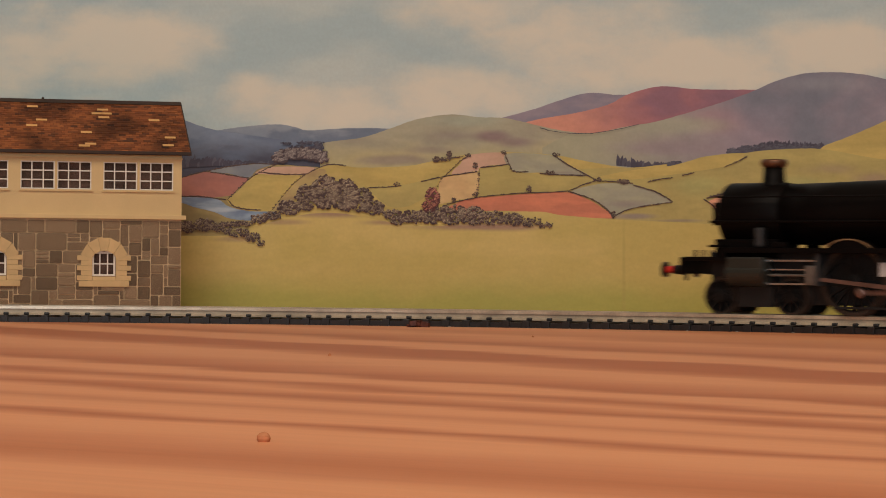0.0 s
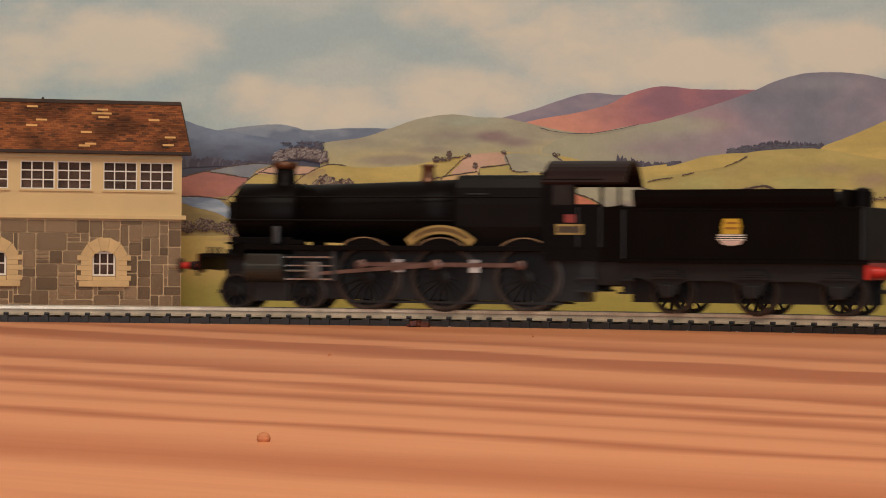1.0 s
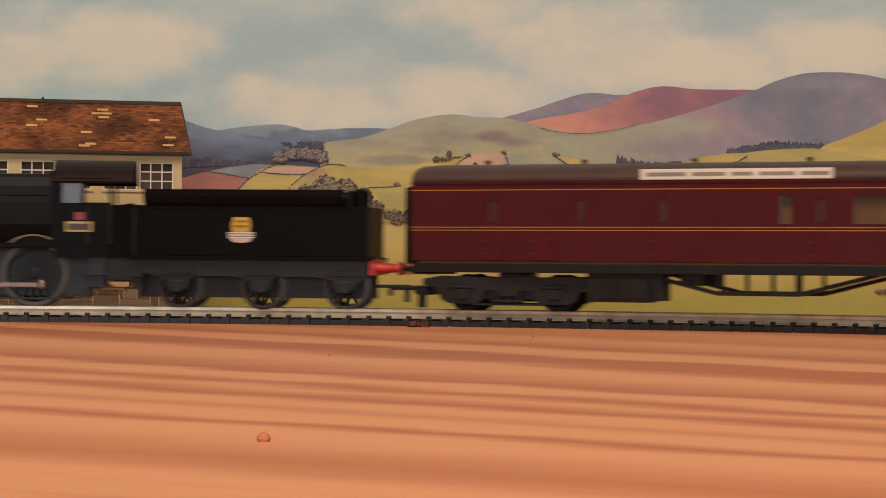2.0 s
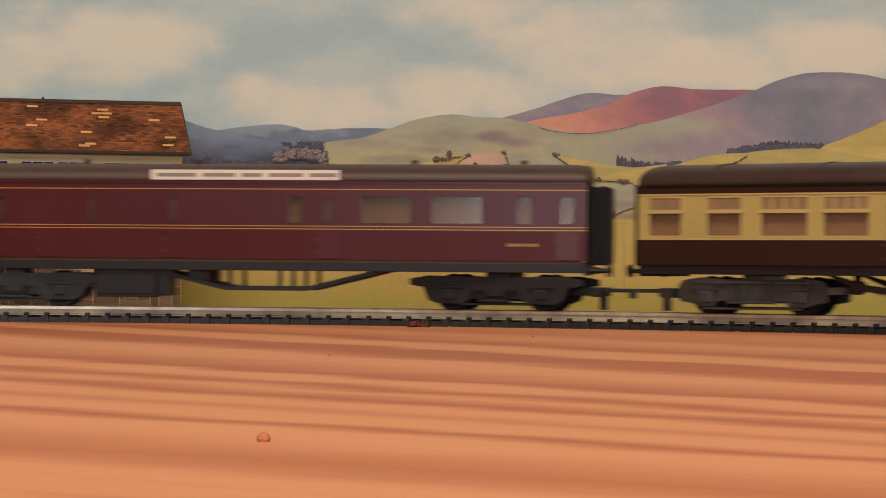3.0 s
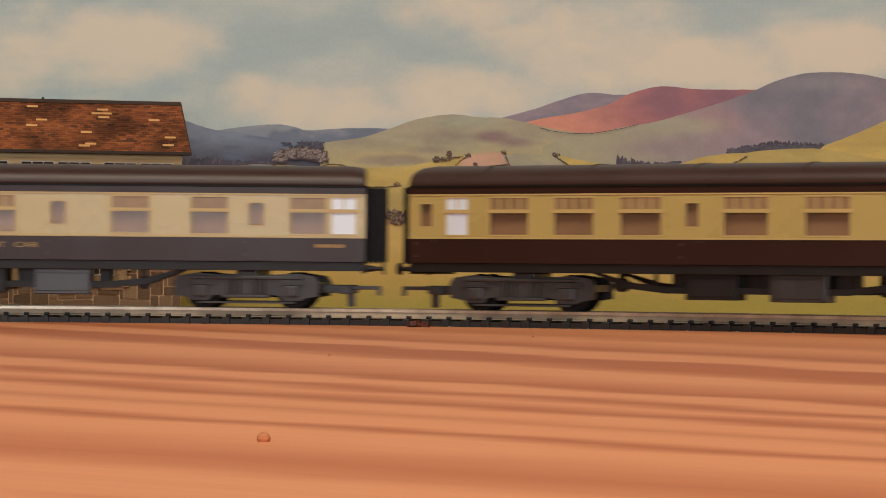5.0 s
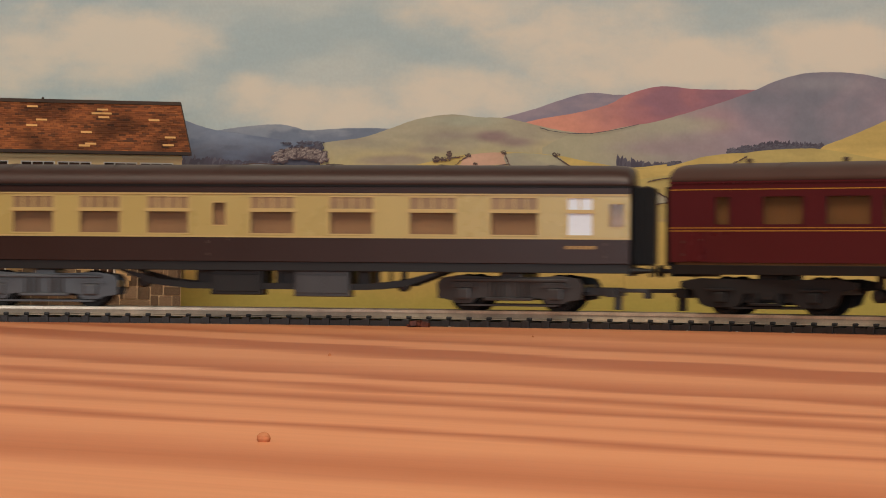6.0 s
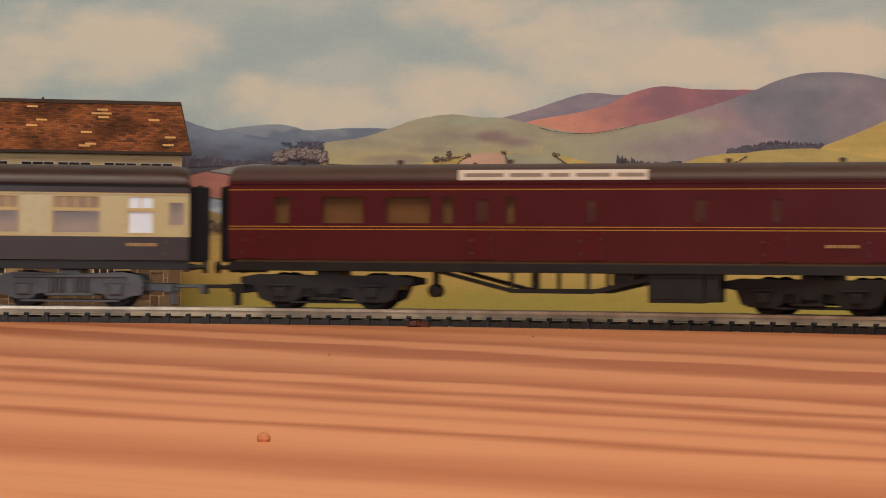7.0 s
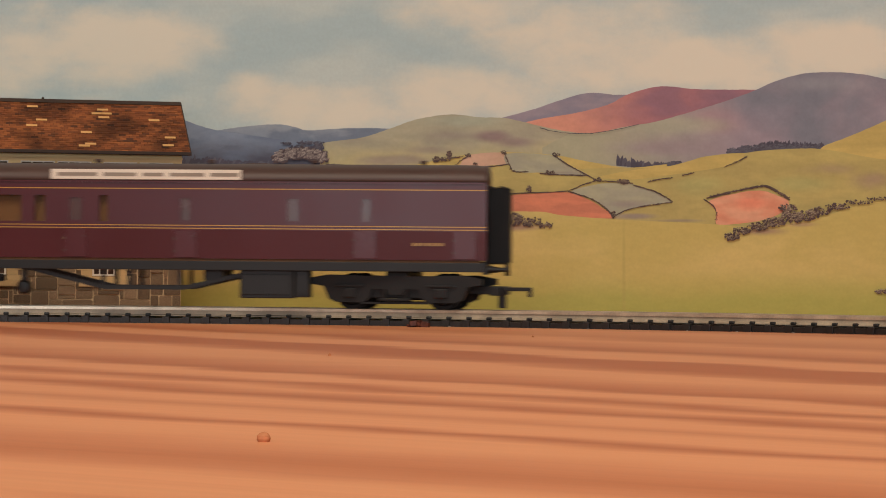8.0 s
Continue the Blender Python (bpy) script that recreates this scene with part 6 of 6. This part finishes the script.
        b = boxes((-36, 44, *sorted((sgn * 10.2, sgn * 10.8)), 8.3, 9.1))
        part("brake_rod", b, UNDER, e)
    # running gear
    for x in (-28.5, 0.0, 31.0):
        w = spoked_wheels(e, x, DRIVER, 18)
        RODS.append((w, lambda t, x=x: pose(x * K, 0, (DRIVER + 6.0) * K, 0, math.degrees((travel(t) - PIN_UP) / DRIVER), 0)))
    tr = part("front_bogie", boxes((-83, -48, -8.6, -7.4, 10.5, 15.0), (-83, -48, 7.4, 8.6, 10.5, 15.0), (-66, -58, -8, 8, 12, 18), (-88, -82, -5, 5, 11, 12.4), (-71, -58, -12.4, -8.6, 8.6, 19.6), (-71, -58, 8.6, 12.4, 8.6, 19.6)), UNDER, e)
    for x in (-79.0, -52.0):
        w = spoked_wheels(tr, x, 6.2, 10, "bogie_wheel", False, 9.2)
        WHEELS.append((w, (x, 0, 12.2), 6.2))

    def pin(t, sgn):
        a = (travel(t) - PIN_UP) / DRIVER + (0 if sgn < 0 else math.pi / 2)
        return CRANK * math.sin(a), DRIVER + 6.0 + CRANK * math.cos(a)
    for sgn in (-1, 1):
        b = bmesh.new()
        y0, y1 = sorted((sgn * 11.2, sgn * 12.0))
        for xa, xb in ((-28.5, 0), (0, 31.0)):
            prism(b, [(xa, -0.75), (xb, -0.75), (xb, 0.75), (xa, 0.75)], y0, y1)
        for x in (-28.5, 0, 31.0):
            lathe(b, [(sgn * 10.6, 1.0), (sgn * 11.0, 1.7), (sgn * 12.3, 1.7), (sgn * 12.6, 0.9)], (x, 0, 0), "y", 16)
        rod = part("coupling_rod", b, ROD, e, "brown steel coupling rod")
        RODS.append((rod, lambda t, sgn=sgn: pose(pin(t, sgn)[0] * K, 0, pin(t, sgn)[1] * K)))
        length = 46.0

        def head(t, sgn=sgn):
            px, pz = pin(t, sgn)
            dz = pz - 18.6
            return px - math.sqrt(length ** 2 - dz * dz), 18.6, math.degrees(math.atan2(-dz, math.sqrt(length ** 2 - dz * dz)))
        b = bmesh.new()
        y0, y1 = sorted((sgn * 12.5, sgn * 13.3))
        prism(b, [(0, -0.6), (length, -0.85), (length, 0.85), (0, 0.6)], y0, y1)
        lathe(b, [(sgn * 12.3, 1.9), (sgn * 13.5, 1.9), (sgn * 13.8, 1.0)], (length, 0, 0), "y", 16)
        lathe(b, [(sgn * 12.3, 1.3), (sgn * 13.5, 1.3)], (0, 0, 0), "y", 14)
        con = part("connecting_rod", b, ROD, e, "brown steel connecting rod")
        RODS.append((con, lambda t, head=head: pose(head(t)[0] * K, 0, head(t)[1] * K, 0, head(t)[2], 0)))
        b = boxes((-2.2, 2.2, *sorted((sgn * 11.8, sgn * 14.4)), -2.2, 4.4), bevel=0.4)
        lathe(b, [(-16, 0.5), (0, 0.5)], (0, sgn * 13.0, 1.0), "x", 10)
        cr = part("crosshead", b, mat("dull_steel", (0.22, 0.2, 0.18), 0.35, metal=0.7, vary=0.2, scale=200), e, "dull steel crosshead and piston rod")
        RODS.append((cr, lambda t, head=head: pose(head(t)[0] * K, 0, head(t)[1] * K)))
    MOVERS.append((e, -316.2, 59))


def tender():
    e = tagged(empty("locomotive_tender"), "black model coal tender with yellow crest, coupled behind the locomotive", "model tender")
    part("tank", boxes((-40.5, 47.5, -16.4, 16.4, 24.6, 42.9), bevel=0.4), LOCO_BLACK, e)
    for sgn in (-1, 1):
        poly = [(sgn * 16.4, 42.6), (sgn * 17.4, 44.2), (sgn * 17.9, 46.5), (sgn * 17.9, 49.0), (sgn * 17.2, 49.0), (sgn * 17.2, 46.6), (sgn * 16.6, 44.6), (sgn * 15.6, 42.8)]
        part("coal_plate", prism(bmesh.new(), poly, -36.0, 38.0, "yz"), LOCO_BLACK, e, "flared black coal plate")
        part("tank_beading", boxes((-40, 47, *sorted((sgn * 16.3, sgn * 16.75)), 42.0, 42.7)), LOCO_BLACK, e)
        part("valance", boxes((-42, 49, *sorted((sgn * 15.2, sgn * 16.9)), 23.4, 24.7), bevel=0.1), LOCO_BLACK, e)
        poly = [(-38, 23.4), (46, 23.4), (46, 17.5), (42.5, 15.2), (41.5, 12.6), (34.5, 12.6), (33.5, 16.2), (27, 17.4), (13, 17.4), (11.5, 16.2), (10.5, 12.6), (3.5, 12.6), (2.5, 16.2), (-3, 17.4), (-17, 17.4),
                (-19.5, 16.2), (-20.5, 12.6), (-27.5, 12.6), (-28.5, 16.2), (-34, 18.0), (-38, 18.4)]
        part("outside_frame", prism(bmesh.new(), poly, *sorted((sgn * 12.6, sgn * 13.8))), UNDER, e)
        for x in (-24, 7, 38):
            b = boxes((x - 2.2, x + 2.2, *sorted((sgn * 13.6, sgn * 15.4)), 11.4, 16.0), bevel=0.5)
            for k in range(4):
                box(b, x - 7 + k, x + 7 - k, *sorted((sgn * 13.7, sgn * 15.0)), 18.0 + 0.8 * k, 18.6 + 0.8 * k)
            part("axlebox", b, UNDER, e)
        b = bmesh.new()
        for x in (-39.6, 47.0):
            lathe(b, [(25, 0.3), (42, 0.3)], (x, sgn * 17.0, 0), "z", 8)
        part("handrail", b, PIPE_GREY, e)
        b = bmesh.new()
        for z in (12.5, 17.0):
            box(b, -42, -36, *sorted((sgn * 13.0, sgn * 16.4)), z, z + 0.7)
        box(b, -41, -37, *sorted((sgn * 13.2, sgn * 13.9)), 12.5, 23.4)
        part("tender_step", b, UNDER, e)
    for sgn in (-1, 1):
        part("side_wing", prism(bmesh.new(), [(-52.0, 24.0), (-40.4, 24.0), (-40.4, 44.0), (-42.6, 43.6), (-45.6, 43.2), (-52.0, 43.0)], *sorted((sgn * 14.0, sgn * 14.8))), LOCO_BLACK, e)
        part("frame_end", boxes((-51.0, -38.0, *sorted((sgn * 12.4, sgn * 13.4)), 15.5, 24.0), bevel=0.3), UNDER, e)
    part("front_plate", boxes((-41.4, -40.0, -15.5, 15.5, 28, 43.4), bevel=0.2), LOCO_BLACK, e)
    part("rear_plate", boxes((39.4, 40.2, -17.4, 17.4, 42.8, 48.8)), LOCO_BLACK, e)
    rnd = random.Random(7)
    bm = bmesh.new()
    for _ in range(420):
        x, y = rnd.uniform(-34, 36), rnd.uniform(-15.5, 15.5)
        z = 44.5 + 4.2 * (1 - (y / 17) ** 2) * (0.8 + 0.2 * math.sin(x / 9))
        s = rnd.uniform(1.2, 2.6)
        box(bm, -s / 2, s / 2, -s / 2, s / 2, -s / 2, s / 2, m=pose(x * K, y * K, (z - s * 0.3) * K, rnd.uniform(0, 90), rnd.uniform(0, 90), rnd.uniform(0, 90)))
    tagged(part("coal", bm, COAL, e, "heaped black coal load"), kind="stuff")
    b = bmesh.new()
    lathe(b, [(42.8, 3.2), (48.6, 3.2), (49.4, 2.6), (49.9, 0.6)], (41.6, 0, 0), "z", 20)
    part("water_filler", b, LOCO_BLACK, e)
    for y in (-7.2, 6.2):
        part("frame_plate", boxes((-40, 47, y, y + 1.0, 9.6, 23.4)), UNDER, e)
    part("tank_floor", boxes((-40, 47, -15.2, 15.2, 23.4, 24.6)), UNDER, e)
    part("rear_beam", boxes((47.4, 49.0, -16.0, 16.0, 18.2, 24.0), bevel=0.15), RED, e, "red painted rear buffer beam")
    for y in (-11.5, 11.5):
        b = bmesh.new()
        lathe(b, [(48.8, 2.1), (50.2, 1.9), (53.8, 1.5), (54.0, 1.0), (57.0, 1.0), (57.2, 2.7), (58.2, 2.6), (58.5, 1.3)], (0, y, 20.8), "x", 18)
        part("buffer", b, RED, e, "red buffer")
    b = boxes((48, 60, -2, 2, 13.6, 14.8), (58, 60, -1, 1, 8.5, 14.8), (56, 60, -6, 6, 13.8, 14.8))
    part("coupling", b, UNDER, e)
    part("drawbar", boxes((-52, -40, -2, 2, 15, 16.5)), UNDER, e)
    for x in (-24, 7, 38):
        w = spoked_wheels(e, x, 7.7, 12, "tender_wheel", False, 9.4)
        WHEELS.append((w, (x, 0, 13.7), 7.7))
    # crest as plain shapes on both sides
    for sgn in (-1, 1):
        y0, y1 = sorted((sgn * 16.4, sgn * 16.52))
        cr = part("crest", prism(bmesh.new(), [(-3.2, 33.6), (-3.5, 36.0), (-2.7, 38.9), (3.1, 38.9), (3.7, 36.4), (3.4, 33.6)], y0, y1), mat("crest_yellow", srgb(206, 164, 46), 0.5, vary=0.1, scale=300), e, "yellow and white painted crest")
        y0, y1 = sorted((sgn * 16.4, sgn * 16.56))
        for z in (31.4, 32.2, 33.0):
            part("crest_bar", boxes((-4.7, 5.0, y0, y1, z, z + 0.45)), WHITE, cr)
        part("crest_base", prism(bmesh.new(), [(-3.9, 31.3), (4.2, 31.3), (3.4, 30.0), (0.2, 29.5), (-3.0, 30.0)], y0, y1), mat("crest_pale_pink", srgb(206, 176, 164), 0.5, vary=0.1, scale=300), cr)
        y0, y1 = sorted((sgn * 16.52, sgn * 16.58))
        part("crest_detail", boxes((-2.6, 2.8, y0, y1, 35.2, 36.0), (-2.0, 2.6, y0, y1, 37.0, 37.8)), mat("crest_umber", srgb(150, 100, 36), 0.5, vary=0.15, scale=300), cr)
    MOVERS.append((e, -205.4, 62))


def litter():
    """Crumbs and flecks lying on the table beside the track."""
    rnd = random.Random(21)
    bm = bmesh.new()
    for _ in range(18):
        x, y, s = rnd.gauss(0, 1.7), rnd.gauss(0, 1.1), rnd.uniform(0.9, 2.3)
        box(bm, -s / 2, s / 2, -s / 2, s / 2, 0, s * 0.8, m=pose(x * K, y * K, max(0.0, 1.6 - abs(x)) * rnd.random() * K, rnd.uniform(-30, 30), 0, rnd.uniform(0, 90)))
    o = tagged(done(bm, "rust_crumb", mat("rusty_crumb", srgb(88, 44, 32), 0.6, vary=0.3, scale=800)), "small reddish brown crumb beside the track", "crumb")
    o.matrix_basis = pose(-0.0092, 0.942, 0)
    for x, y, s, m, nm, lab in ((-0.02195, 0.327, 1.9, mat("dark_resin_spot", srgb(200, 134, 96), 0.95, vary=0.15, scale=300, spec=0.0), "resin_spot", "dark resin spot on the table"),
                                (-0.0271, 0.638, 0.8, MATS["dark_resin_spot"], "wood_fleck", "tiny brown fleck on the table"), (0.028, 0.82, 0.7, MATS["dark_resin_spot"], "wood_fleck", "tiny brown fleck on the table")):
        b = bmesh.new()
        if nm == "resin_spot":
            lathe(b, [(0.0, 0.72), (0.35, 0.86), (0.75, 0.8), (1.05, 0.55), (1.2, 0.2)], (0, 0, 0), "z", 18)
        else:
            lathe(b, [(0.0, s * 0.5), (s * 0.35, s * 0.48), (s * 0.65, s * 0.3), (s * 0.75, s * 0.08)], (0, 0, 0), "z", 9)
        t = tagged(done(b, nm, m), lab, "speck")
        t.matrix_basis = pose(x, y, 0)
    for i in range(9):
        b = bmesh.new()
        s = rnd.uniform(0.3, 0.6)
        box(b, -s, s, -s / 2, s / 2, 0, s * 0.5, bevel=0.1)
        t = tagged(done(b, "grit", GREY_INK), "tiny pale grit fleck beside the track", "grit", "grit by the track")
        a = rnd.choice((205, 240, 250, 262, 160, 100, 285, 130, 225)) + rnd.uniform(-5, 5)
        t.matrix_basis = on_track(a, 0, -rnd.uniform(16.0, 18.5)) @ pose(0, 0, 0, 0, 0, rnd.uniform(0, 180))


locomotive()
tender()
litter()


# ---- movement ----
def motions():
    times = [i / 10 for i in range(81)]
    ticks = [i / FPS for i in range(8 * FPS + 1)]
    for ob, arc, base in MOVERS:
        walk(ob, [(t, on_track(arc + travel(t), base)) for t in times])
    for ob, (x, y, z), r in WHEELS:
        walk(ob, [(t, pose(x * K, y * K, z * K, 0, math.degrees(travel(t) / r), 0)) for t in ticks])
    for ob, at in RODS:
        walk(ob, [(t, at(t)) for t in ticks])


motions()
